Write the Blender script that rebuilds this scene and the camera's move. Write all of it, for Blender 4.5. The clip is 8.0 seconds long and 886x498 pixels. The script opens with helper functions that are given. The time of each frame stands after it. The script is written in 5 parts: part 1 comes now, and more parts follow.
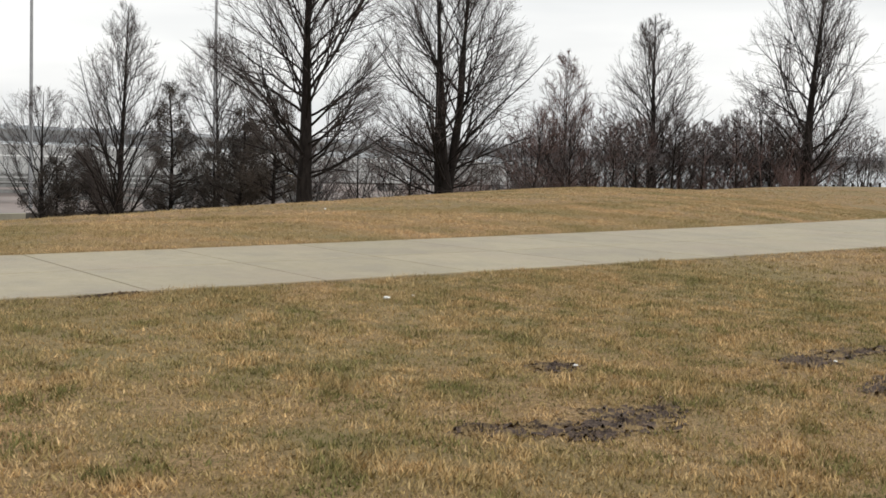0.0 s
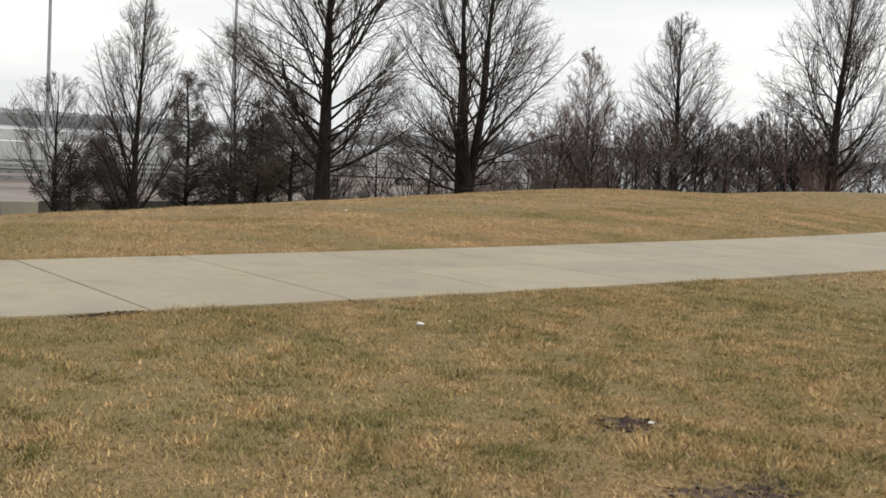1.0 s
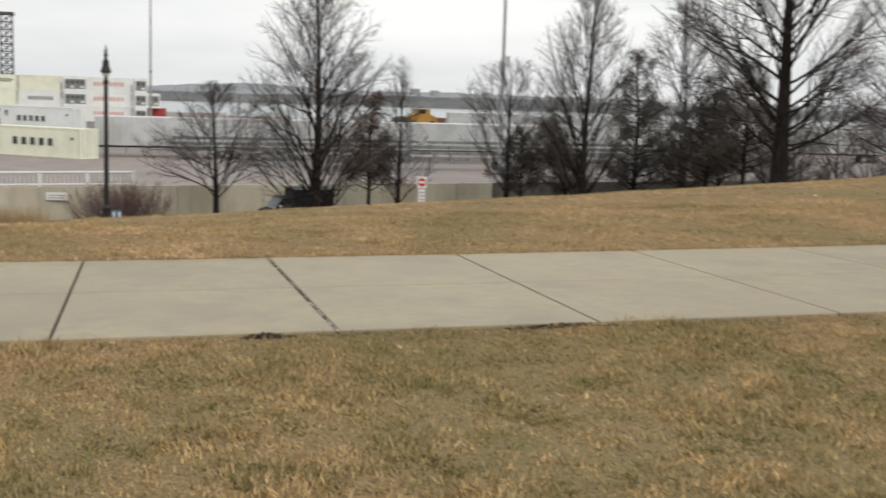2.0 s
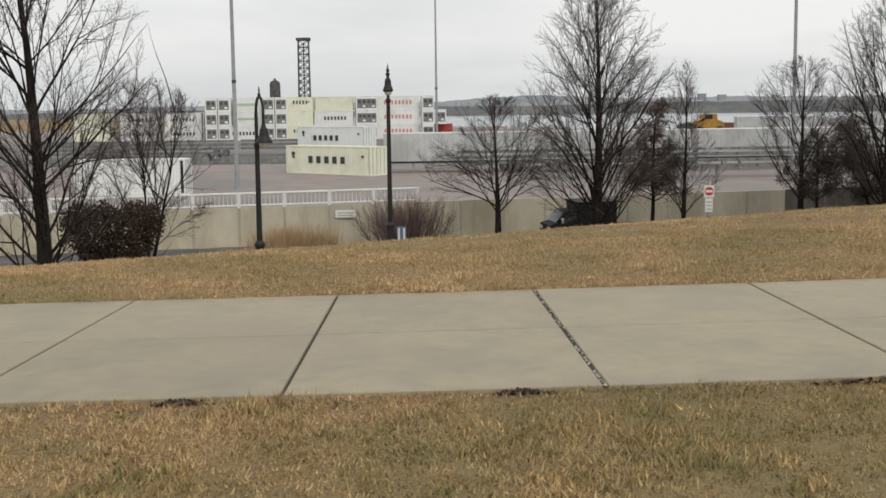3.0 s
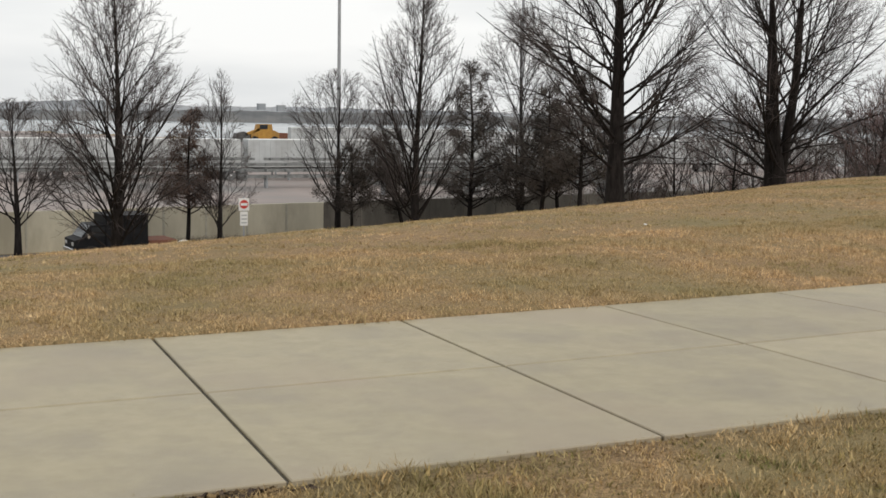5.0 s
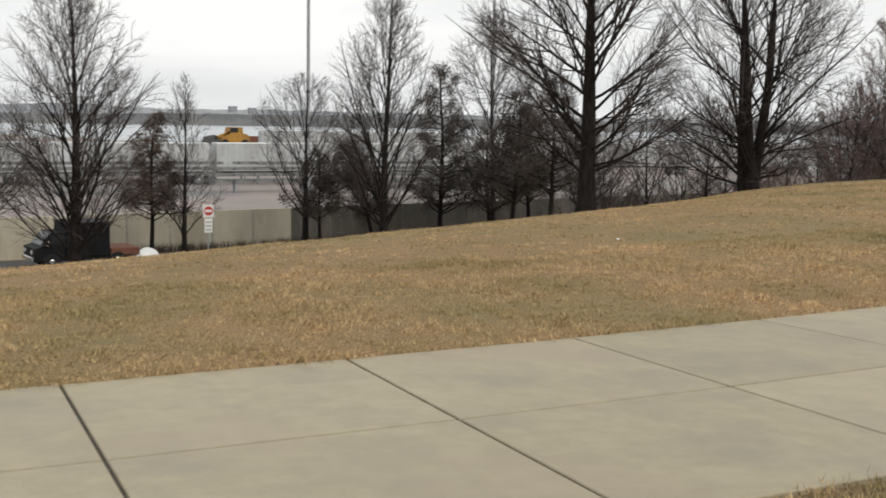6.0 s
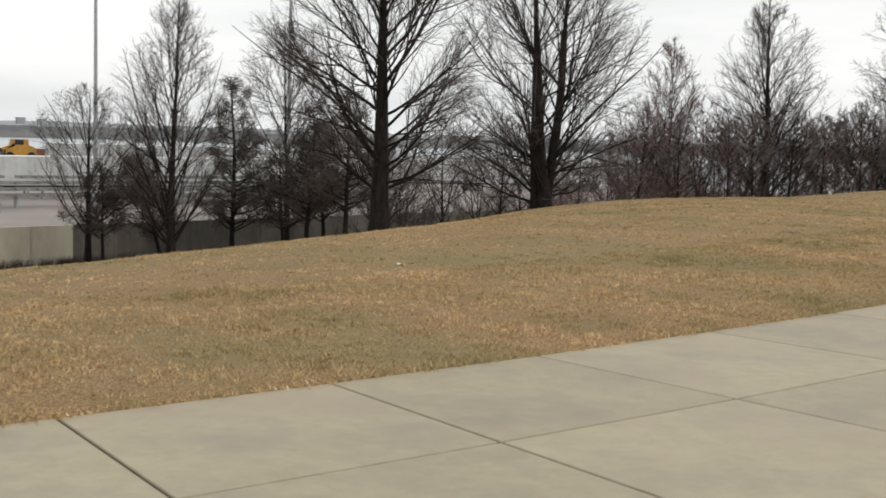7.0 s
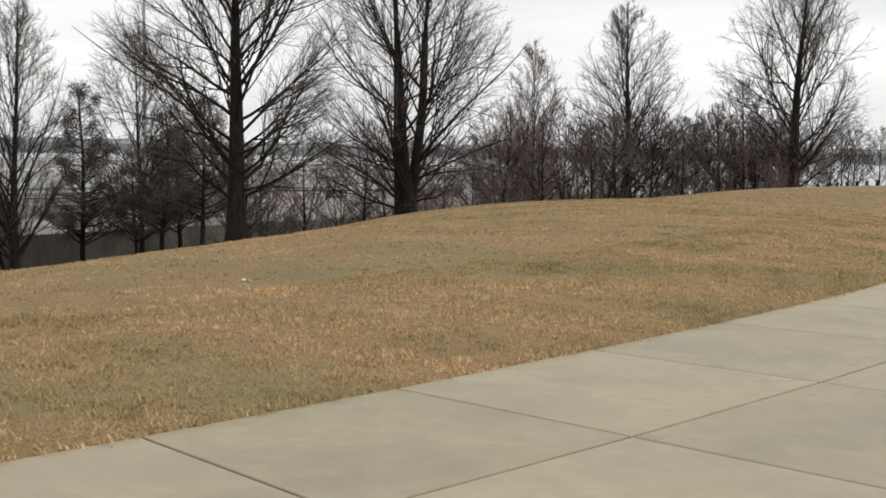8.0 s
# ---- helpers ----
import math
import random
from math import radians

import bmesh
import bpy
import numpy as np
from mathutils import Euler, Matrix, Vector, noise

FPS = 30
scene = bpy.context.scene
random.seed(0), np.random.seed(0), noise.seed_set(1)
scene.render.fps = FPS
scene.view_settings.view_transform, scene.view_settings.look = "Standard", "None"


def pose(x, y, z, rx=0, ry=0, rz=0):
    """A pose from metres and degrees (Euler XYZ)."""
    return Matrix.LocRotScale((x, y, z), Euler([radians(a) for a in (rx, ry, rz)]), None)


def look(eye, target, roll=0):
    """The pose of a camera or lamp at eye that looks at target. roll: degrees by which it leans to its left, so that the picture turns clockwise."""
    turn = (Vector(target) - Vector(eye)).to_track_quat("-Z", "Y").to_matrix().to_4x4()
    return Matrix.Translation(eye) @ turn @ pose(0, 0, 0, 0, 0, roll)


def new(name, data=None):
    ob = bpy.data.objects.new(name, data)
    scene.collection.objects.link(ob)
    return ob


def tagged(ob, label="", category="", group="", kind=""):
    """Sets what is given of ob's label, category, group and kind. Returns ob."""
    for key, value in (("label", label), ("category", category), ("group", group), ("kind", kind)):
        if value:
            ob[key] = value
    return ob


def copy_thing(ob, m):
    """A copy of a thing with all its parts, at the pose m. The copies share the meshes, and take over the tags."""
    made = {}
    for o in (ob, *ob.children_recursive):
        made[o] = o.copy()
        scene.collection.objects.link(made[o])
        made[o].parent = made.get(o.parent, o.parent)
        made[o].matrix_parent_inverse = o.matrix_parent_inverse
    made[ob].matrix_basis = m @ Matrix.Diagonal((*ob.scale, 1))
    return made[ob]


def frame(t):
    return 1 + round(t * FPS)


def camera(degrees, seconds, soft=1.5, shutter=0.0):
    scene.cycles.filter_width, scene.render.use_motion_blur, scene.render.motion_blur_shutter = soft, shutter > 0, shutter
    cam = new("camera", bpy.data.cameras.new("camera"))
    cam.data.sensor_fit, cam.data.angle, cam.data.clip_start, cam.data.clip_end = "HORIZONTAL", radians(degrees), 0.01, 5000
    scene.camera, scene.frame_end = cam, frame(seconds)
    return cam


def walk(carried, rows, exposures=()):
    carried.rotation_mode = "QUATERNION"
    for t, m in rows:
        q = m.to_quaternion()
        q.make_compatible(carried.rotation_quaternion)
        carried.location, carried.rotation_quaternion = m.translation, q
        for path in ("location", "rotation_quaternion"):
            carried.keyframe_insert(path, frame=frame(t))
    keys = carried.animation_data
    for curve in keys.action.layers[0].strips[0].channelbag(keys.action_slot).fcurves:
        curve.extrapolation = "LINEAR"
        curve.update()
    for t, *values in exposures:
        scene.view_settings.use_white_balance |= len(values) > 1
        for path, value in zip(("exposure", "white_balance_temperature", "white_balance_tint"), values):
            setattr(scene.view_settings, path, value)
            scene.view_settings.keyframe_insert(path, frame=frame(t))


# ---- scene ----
cam = camera(40.0, 8.0, soft=1.6, shutter=0.18)
PATH = [
    (0, (-2.702, -10.725, 1.501), (-1.506, -9.132, 1.328), 2.0),
    (0.5, (-2.385, -10.264, 1.603), (-1.192, -8.668, 1.431), 3.6),
    (1, (-2.061, -9.473, 1.582), (-0.884, -7.866, 1.399), 3.3),
    (1.2, (-1.858, -9.107, 1.58), (-0.698, -7.486, 1.415), 3.1),
    (1.3, (-1.752, -8.986, 1.556), (-0.626, -7.341, 1.391), 4.4),
    (1.5, (-1.753, -8.687, 1.52), (-0.779, -6.951, 1.328), 2.9),
    (1.6, (-1.659, -8.477, 1.476), (-0.816, -6.674, 1.272), 1.5),
    (1.7, (-1.574, -8.317, 1.465), (-0.829, -6.475, 1.238), 0.8),
    (1.8, (-1.51, -8.183, 1.509), (-0.841, -6.315, 1.256), 0.3),
    (2, (-1.443, -7.942, 1.572), (-0.917, -6.029, 1.323), 1.7),
    (2.2, (-1.375, -7.695, 1.539), (-1.019, -5.742, 1.294), 1.0),
    (3.3, (-0.893, -6.493, 1.624), (-0.836, -4.507, 1.394), -0.7),
    (3.5, (-0.668, -6.278, 1.633), (-0.529, -4.295, 1.418), 1.0),
    (4, (-0.358, -5.951, 1.609), (-0.028, -3.989, 1.405), 1.8),
    (4.5, (0.0, -5.597, 1.661), (0.665, -3.722, 1.458), 0.7),
    (4.7, (0.208, -5.452, 1.641), (0.96, -3.611, 1.426), 0.7),
    (5.8, (0.849, -4.568, 1.727), (1.606, -2.731, 1.497), 1.4),
    (6, (0.97, -4.371, 1.732), (1.768, -2.55, 1.515), 0.9),
    (6.5, (1.428, -3.94, 1.711), (2.376, -2.191, 1.506), -0.4),
    (7, (1.754, -3.575, 1.751), (2.839, -1.905, 1.566), 1.6),
    (7.2, (1.914, -3.34, 1.75), (3.047, -1.702, 1.575), 2.8),
    (7.5, (2.106, -3.047, 1.774), (3.294, -1.446, 1.607), 1.9),
    (8, (2.681, -2.478, 1.674), (3.943, -0.935, 1.504), 0.8),
]
walk(cam, [(t, look(eye, target, roll)) for t, eye, target, roll in PATH],
     [(0, 0.10), (2.0, 0.05), (3.0, -0.14), (4.0, -0.14), (4.6, -0.02), (6.0, 0.05), (8.0, 0.08)])

# ---- world, sun, exposure ----
world = bpy.data.worlds.new("overcast_sky")
scene.world = world
world.use_nodes = True
wn, wl = world.node_tree.nodes, world.node_tree.links
wn.clear()
w_out = wn.new("ShaderNodeOutputWorld")
w_bg = wn.new("ShaderNodeBackground")
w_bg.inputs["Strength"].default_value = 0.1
w_sky = wn.new("ShaderNodeTexSky")
w_sky.sky_type = "NISHITA"
w_sky.sun_disc = False
w_sky.sun_elevation = radians(38)
w_sky.sun_rotation = radians(153)
w_sky.dust_density = 4.0
w_co = wn.new("ShaderNodeTexCoord")
w_map = wn.new("ShaderNodeMapping")
w_map.inputs["Scale"].default_value = (1.0, 1.0, 5.5)
w_map.inputs["Rotation"].default_value = (0.03, -0.02, 0.5)
w_noise = wn.new("ShaderNodeTexNoise")
w_noise.inputs["Scale"].default_value = 1.9
w_noise.inputs["Detail"].default_value = 5.0
w_noise.inputs["Roughness"].default_value = 0.5
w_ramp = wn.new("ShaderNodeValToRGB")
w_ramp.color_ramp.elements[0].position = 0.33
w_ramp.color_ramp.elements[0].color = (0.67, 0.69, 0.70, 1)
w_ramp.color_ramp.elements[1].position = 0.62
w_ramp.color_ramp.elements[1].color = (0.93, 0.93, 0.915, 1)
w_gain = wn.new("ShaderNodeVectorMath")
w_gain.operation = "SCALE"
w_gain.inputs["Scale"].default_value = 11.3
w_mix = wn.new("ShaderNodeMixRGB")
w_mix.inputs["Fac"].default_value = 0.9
wl.new(w_co.outputs["Generated"], w_map.inputs["Vector"])
wl.new(w_map.outputs["Vector"], w_noise.inputs["Vector"])
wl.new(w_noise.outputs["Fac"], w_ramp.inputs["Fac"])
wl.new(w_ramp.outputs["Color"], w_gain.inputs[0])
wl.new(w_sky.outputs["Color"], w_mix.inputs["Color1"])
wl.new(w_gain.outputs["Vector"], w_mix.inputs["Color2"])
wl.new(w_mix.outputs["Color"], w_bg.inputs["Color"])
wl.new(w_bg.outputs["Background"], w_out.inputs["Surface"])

sun_data = bpy.data.lights.new("sun", "SUN")
sun_data.energy = 0.95
sun_data.angle = radians(25)
sun_data.color = (1.0, 0.96, 0.9)
sun = new("sun", sun_data)
sun.matrix_world = look((30, -60, 52), (0, 0, 0))



# ---- materials ----
def material(name, c1, c2, scale=8.0, rough=0.85, bump=0.0, bump_scale=60.0, c3=None, scale3=0.6, metal=0.0,
             per_object=0.0, per_island=0.0, stretch=(1, 1, 1), spec=0.3, lo=0.35, hi=0.65, lo3=0.45, hi3=0.62,
             c4=None, scale4=0.15, lo4=0.46, hi4=0.66, most3=1.0, most4=1.0):
    """Two colours mixed by fine noise, a third by coarse noise, in metres of the world."""
    m = bpy.data.materials.new(name)
    m.use_nodes = True
    n, l = m.node_tree.nodes, m.node_tree.links
    b = n["Principled BSDF"]
    b.inputs["Roughness"].default_value = rough
    b.inputs["Metallic"].default_value = metal
    b.inputs["Specular IOR Level"].default_value = spec
    geo = n.new("ShaderNodeNewGeometry")
    mp = n.new("ShaderNodeMapping")
    mp.inputs["Scale"].default_value = stretch
    l.new(geo.outputs["Position"], mp.inputs["Vector"])

    def noise_mix(a, bcol, sc, lo_, hi_, detail=6.0, most=1.0):
        t = n.new("ShaderNodeTexNoise")
        t.inputs["Scale"].default_value = sc
        t.inputs["Detail"].default_value = detail
        t.inputs["Roughness"].default_value = 0.62
        l.new(mp.outputs["Vector"], t.inputs["Vector"])
        r = n.new("ShaderNodeMapRange")
        r.inputs["From Min"].default_value = lo_
        r.inputs["From Max"].default_value = hi_
        r.inputs["To Max"].default_value = most
        l.new(t.outputs["Fac"], r.inputs["Value"])
        x = n.new("ShaderNodeMixRGB")
        l.new(r.outputs["Result"], x.inputs["Fac"])
        for sock, v in (("Color1", a), ("Color2", bcol)):
            if isinstance(v, tuple):
                x.inputs[sock].default_value = (*v, 1)
            else:
                l.new(v, x.inputs[sock])
        return x.outputs["Color"]

    col = noise_mix(c1, c2, scale, lo, hi)
    if c3:
        col = noise_mix(col, c3, scale3, lo3, hi3, 6.0, most3)
    if c4:
        col = noise_mix(col, c4, scale4, lo4, hi4, 4.0, most4)
    for amount, source in ((per_object, "o"), (per_island, "i")):
        if amount:
            if source == "o":
                rnd = n.new("ShaderNodeObjectInfo").outputs["Random"]
            else:
                rnd = geo.outputs["Random Per Island"]
            r = n.new("ShaderNodeMapRange")
            r.inputs["To Min"].default_value = 1 - amount
            r.inputs["To Max"].default_value = 1 + amount
            l.new(rnd, r.inputs["Value"])
            v = n.new("ShaderNodeVectorMath")
            v.operation = "SCALE"
            l.new(col, v.inputs[0])
            l.new(r.outputs["Result"], v.inputs["Scale"])
            col = v.outputs["Vector"]
    l.new(col, b.inputs["Base Color"])
    if bump:
        t = n.new("ShaderNodeTexNoise")
        t.inputs["Scale"].default_value = bump_scale
        t.inputs["Detail"].default_value = 5.0
        l.new(mp.outputs["Vector"], t.inputs["Vector"])
        bp = n.new("ShaderNodeBump")
        bp.inputs["Strength"].default_value = bump
        bp.inputs["Distance"].default_value = 0.02
        l.new(t.outputs["Fac"], bp.inputs["Height"])
        l.new(bp.outputs["Normal"], b.inputs["Normal"])
    return m


TAN, STRAW, GREEN = (0.45, 0.295, 0.147), (0.69, 0.492, 0.277), (0.275, 0.228, 0.102)
M_LAWN = material("dormant_turf", (0.10, 0.066, 0.033), (0.47, 0.308, 0.157), 42, 0.95, 1.0, 70, c3=(0.195, 0.154, 0.068), scale3=0.7, lo3=0.44, hi3=0.68, most3=0.7, stretch=(1, 1, 0.2), lo=0.30, hi=0.68,
                  c4=(0.235, 0.198, 0.095), scale4=0.17, lo4=0.44, hi4=0.66, most4=0.6)
M_BLADE = material("grass_blade", TAN, STRAW, 9, 0.8, c3=GREEN, scale3=0.55, lo3=0.42, hi3=0.62, most3=0.8, per_island=0.42, spec=0.2, c4=(0.265, 0.228, 0.105), scale4=0.17, lo4=0.44, hi4=0.66, most4=0.75)
M_BLADE_GREEN = material("greener_grass_blade", (0.36, 0.242, 0.105), (0.67, 0.468, 0.237), 7, 0.8, c3=(0.185, 0.172, 0.062), scale3=2.2, lo3=0.41, hi3=0.60, per_island=0.45, spec=0.2)
M_SOIL = material("bare_soil", (0.045, 0.034, 0.030), (0.15, 0.108, 0.083), 34, 0.95, 1.0, 40, c3=(0.27, 0.19, 0.095), scale3=10, lo3=0.50, hi3=0.60)
M_CONC = material("path_concrete", (0.338, 0.289, 0.188), (0.394, 0.339, 0.224), 7, 0.52, 0.3, 160, c3=(0.275, 0.238, 0.175), scale3=1.1, lo3=0.45, hi3=0.74, per_object=0.06, spec=0.42,
                  c4=(0.345, 0.282, 0.20), scale4=0.45, lo4=0.48, hi4=0.62, most4=0.6)
M_GRIT = material("joint_grit", (0.05, 0.045, 0.035), (0.13, 0.115, 0.09), 40, 0.95, 0.6, 90)
M_PEBBLE = material("pebble", (0.30, 0.28, 0.24), (0.50, 0.47, 0.42), 30, 0.8, per_object=0.3)
M_WALL = material("wall_concrete", (0.49, 0.455, 0.355), (0.57, 0.53, 0.42), 1.6, 0.92, 0.2, 30, c3=(0.40, 0.365, 0.28), scale3=0.5, per_object=0.06, stretch=(1, 1, 0.35))
M_WALL_DARK = material("dark_wall_concrete", (0.115, 0.105, 0.09), (0.16, 0.145, 0.125), 1.6, 0.92, 0.2, 30, c3=(0.085, 0.08, 0.07), scale3=0.5, per_object=0.08, stretch=(1, 1, 0.35))
M_WALLCAP = material("wall_cap", (0.36, 0.34, 0.28), (0.44, 0.42, 0.35), 4, 0.9)
M_ASPHALT = material("asphalt", (0.06, 0.058, 0.056), (0.10, 0.097, 0.093), 20, 0.9, 0.2, 80, c3=(0.14, 0.135, 0.13), scale3=0.3)
M_YARD = material("yard_paving", (0.28, 0.238, 0.22), (0.34, 0.288, 0.262), 0.4, 0.9, c3=(0.22, 0.21, 0.20), scale3=0.05)
M_APRON = material("worn_asphalt", (0.13, 0.125, 0.12), (0.19, 0.18, 0.17), 0.5, 0.9, c3=(0.24, 0.225, 0.21), scale3=0.07, stretch=(0.35, 1, 1))
M_BARK = material("bark", (0.012, 0.010, 0.009), (0.030, 0.025, 0.023), 9, 0.95, 0.8, 30, stretch=(1, 1, 0.25), spec=0.12)
M_TWIG = material("twig", (0.055, 0.045, 0.042), (0.105, 0.084, 0.078), 3, 0.9)
M_TWIG_RED = material("reddish_twig", (0.10, 0.064, 0.058), (0.175, 0.112, 0.10), 2, 0.9)
M_TWIG_GREY = material("grey_purple_twig", (0.09, 0.076, 0.076), (0.155, 0.13, 0.127), 2, 0.9)
M_TWIG_TAN = material("pale_twig", (0.10, 0.082, 0.068), (0.17, 0.14, 0.115), 2, 0.9)
M_NEEDLE = material("pine_needle", (0.046, 0.040, 0.034), (0.095, 0.076, 0.064), 1.2, 0.8, per_island=0.35)
M_NEEDLE_RED = material("rusty_needle", (0.065, 0.042, 0.032), (0.115, 0.072, 0.055), 1.2, 0.8, per_island=0.35)
M_HEDGE = material("dark_hedge_leaf", (0.035, 0.024, 0.018), (0.065, 0.045, 0.033), 1.5, 0.8, per_island=0.4)
M_TALLGRASS = material("tall_dry_grass", (0.36, 0.25, 0.14), (0.50, 0.36, 0.21), 3, 0.9, per_island=0.3)
M_BLACK = material("black_iron", (0.012, 0.012, 0.012), (0.022, 0.022, 0.021), 10, 0.5, spec=0.4)
M_GLASS_LAMP = material("frosted_globe", (0.5, 0.5, 0.48), (0.6, 0.6, 0.58), 6, 0.3)
M_MAST = material("galvanised_steel", (0.30, 0.31, 0.32), (0.38, 0.39, 0.40), 1.5, 0.6, metal=0.2)
M_WHITE = material("white_paint", (0.74, 0.74, 0.72), (0.82, 0.82, 0.80), 3, 0.6)
M_CREAM = material("cream_container_paint", (0.76, 0.77, 0.61), (0.83, 0.83, 0.68), 0.9, 0.65, c3=(0.66, 0.64, 0.5), scale3=0.35, lo3=0.55, hi3=0.75, per_object=0.06)
M_OFFWHITE = material("white_container_paint", (0.79, 0.80, 0.78), (0.86, 0.87, 0.85), 0.9, 0.65, c3=(0.68, 0.67, 0.63), scale3=0.3, lo3=0.55, hi3=0.75, per_object=0.06)
M_GREY = material("grey_container_paint", (0.42, 0.43, 0.43), (0.50, 0.51, 0.51), 0.9, 0.65, c3=(0.36, 0.36, 0.35), scale3=0.3, per_object=0.1)
M_TRAILER = material("dull_white_trailer_paint", (0.50, 0.51, 0.51), (0.58, 0.59, 0.585), 0.9, 0.65, c3=(0.44, 0.44, 0.43), scale3=0.3, per_object=0.08)
M_REDBOX = material("red_container_paint", (0.38, 0.06, 0.055), (0.45, 0.09, 0.08), 0.9, 0.65)
M_DUSTY = material("dusty_tyre", (0.13, 0.13, 0.13), (0.2, 0.2, 0.195), 5, 0.9)
M_COOLER = material("grey_cooling_unit", (0.16, 0.165, 0.16), (0.26, 0.265, 0.26), 2, 0.7)
M_DARKGEAR = material("dark_machinery", (0.05, 0.05, 0.05), (0.12, 0.115, 0.11), 2, 0.7)
M_MARK = material("dark_marking", (0.04, 0.045, 0.05), (0.07, 0.075, 0.08), 5, 0.7)
M_REDMARK = material("red_marking", (0.60, 0.26, 0.20), (0.66, 0.32, 0.26), 5, 0.7)
M_GREENMARK = material("green_marking", (0.40, 0.56, 0.34), (0.48, 0.62, 0.42), 5, 0.7)
M_YELLOW = material("yellow_machine_paint", (0.36, 0.18, 0.035), (0.46, 0.25, 0.05), 1.5, 0.6, c3=(0.30, 0.17, 0.05), scale3=0.6)
M_RUST = material("rusty_steel", (0.13, 0.055, 0.035), (0.2, 0.085, 0.055), 4, 0.8)
M_TRUCK = material("black_truck_paint", (0.006, 0.006, 0.007), (0.012, 0.012, 0.014), 3, 0.6, spec=0.15)
M_TYRE = material("tyre_rubber", (0.012, 0.012, 0.012), (0.022, 0.022, 0.022), 12, 0.9)
M_WINDOW = material("dark_window_glass", (0.02, 0.022, 0.025), (0.03, 0.033, 0.036), 2, 0.2, spec=0.25)
M_CHROME = material("chrome", (0.6, 0.6, 0.6), (0.7, 0.7, 0.7), 5, 0.25, metal=0.9)
M_SIGNRED = material("sign_red", (0.50, 0.04, 0.035), (0.56, 0.06, 0.05), 6, 0.5)
M_SIGNBLUE = material("sign_blue", (0.10, 0.16, 0.24), (0.14, 0.2, 0.28), 6, 0.5)
M_LAMPLENS = material("lamp_lens", (0.62, 0.62, 0.6), (0.7, 0.7, 0.68), 6, 0.2)
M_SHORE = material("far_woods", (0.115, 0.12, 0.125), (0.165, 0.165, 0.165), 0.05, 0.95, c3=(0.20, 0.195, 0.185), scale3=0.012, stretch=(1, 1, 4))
# distance haze is painted into the hill's pale grey-blue
M_HILL_HAZE = material("far_hill", (0.24, 0.255, 0.27), (0.31, 0.32, 0.335), 0.03, 0.95, c3=(0.36, 0.365, 0.37), scale3=0.008, stretch=(1, 1, 3))
M_WATER = material("harbour_water", (0.30, 0.33, 0.34), (0.36, 0.385, 0.395), 0.02, 0.25, 0.3, 0.4, spec=0.5)
M_LITTER = material("white_litter", (0.8, 0.8, 0.78), (0.9, 0.9, 0.88), 20, 0.7)


# ---- mesh helpers ----
def raw(name, V, F, mat, parent=None, label="", smooth=False):
    """An object from an array of corners and an array of equal faces."""
    V, F = np.asarray(V, np.float32).reshape(-1, 3), np.asarray(F, np.int32)
    me = bpy.data.meshes.new(name)
    me.vertices.add(len(V))
    me.vertices.foreach_set("co", V.ravel())
    k = F.shape[1]
    me.loops.add(F.size)
    me.loops.foreach_set("vertex_index", F.ravel())
    me.polygons.add(len(F))
    me.polygons.foreach_set("loop_start", np.arange(0, F.size, k, dtype=np.int32))
    me.polygons.foreach_set("use_smooth", np.full(len(F), smooth))
    me.update(calc_edges=True)
    me.validate()
    me.materials.append(mat)
    ob = new(name, me)
    ob.parent = parent
    if label:
        tagged(ob, label)
    return ob


def part(name, bm, mat, parent=None, label="", smooth=False):
    me = bpy.data.meshes.new(name)
    bmesh.ops.recalc_face_normals(bm, faces=bm.faces)
    for f in bm.faces:
        f.smooth = smooth
    bm.to_mesh(me)
    bm.free()
    me.materials.append(mat)
    ob = new(name, me)
    ob.parent = parent
    if label:
        tagged(ob, label)
    return ob


def thing(name, label, category, group="", at=None):
    ob = new(name)
    ob.empty_display_size = 0.2
    if at is not None:
        ob.matrix_basis = at
    return tagged(ob, label, category, group)


def box(bm, lo, hi, bevel=0.0):
    """Adds a box between two corners."""
    r = bmesh.ops.create_cube(bm, size=1.0)
    lo, hi = Vector(lo), Vector(hi)
    for v in r["verts"]:
        v.co = Vector([lo[i] + (v.co[i] + 0.5) * (hi[i] - lo[i]) for i in range(3)])
    if bevel:
        edges = list({e for v in r["verts"] for e in v.link_edges})
        bmesh.ops.bevel(bm, geom=edges, offset=bevel, segments=1, affect="EDGES")
    return bm


def boxed(lo, hi, bevel=0.0):
    return box(bmesh.new(), lo, hi, bevel)


def rod(bm, a, b, ra, rb=None, sides=8):
    """Adds a tapered rod from a to b."""
    a, b = Vector(a), Vector(b)
    q = (b - a).to_track_quat("Z", "Y").to_matrix().to_4x4()
    bmesh.ops.create_cone(bm, cap_ends=True, segments=sides, radius1=ra, radius2=ra if rb is None else rb,
                          depth=(b - a).length, matrix=Matrix.Translation((a + b) / 2) @ q)
    return bm


def lathe(profile, sides=12):
    """A turned body from rows of radius and height."""
    bm = bmesh.new()
    rings = [[bm.verts.new((r * math.cos(2 * math.pi * i / sides), r * math.sin(2 * math.pi * i / sides), z)) for i in range(sides)] for r, z in profile]
    for a, b in zip(rings, rings[1:]):
        for i in range(sides):
            bm.faces.new((a[i], a[(i + 1) % sides], b[(i + 1) % sides], b[i]))
    bm.faces.new(rings[0][::-1])
    bm.faces.new(rings[-1])
    return bm


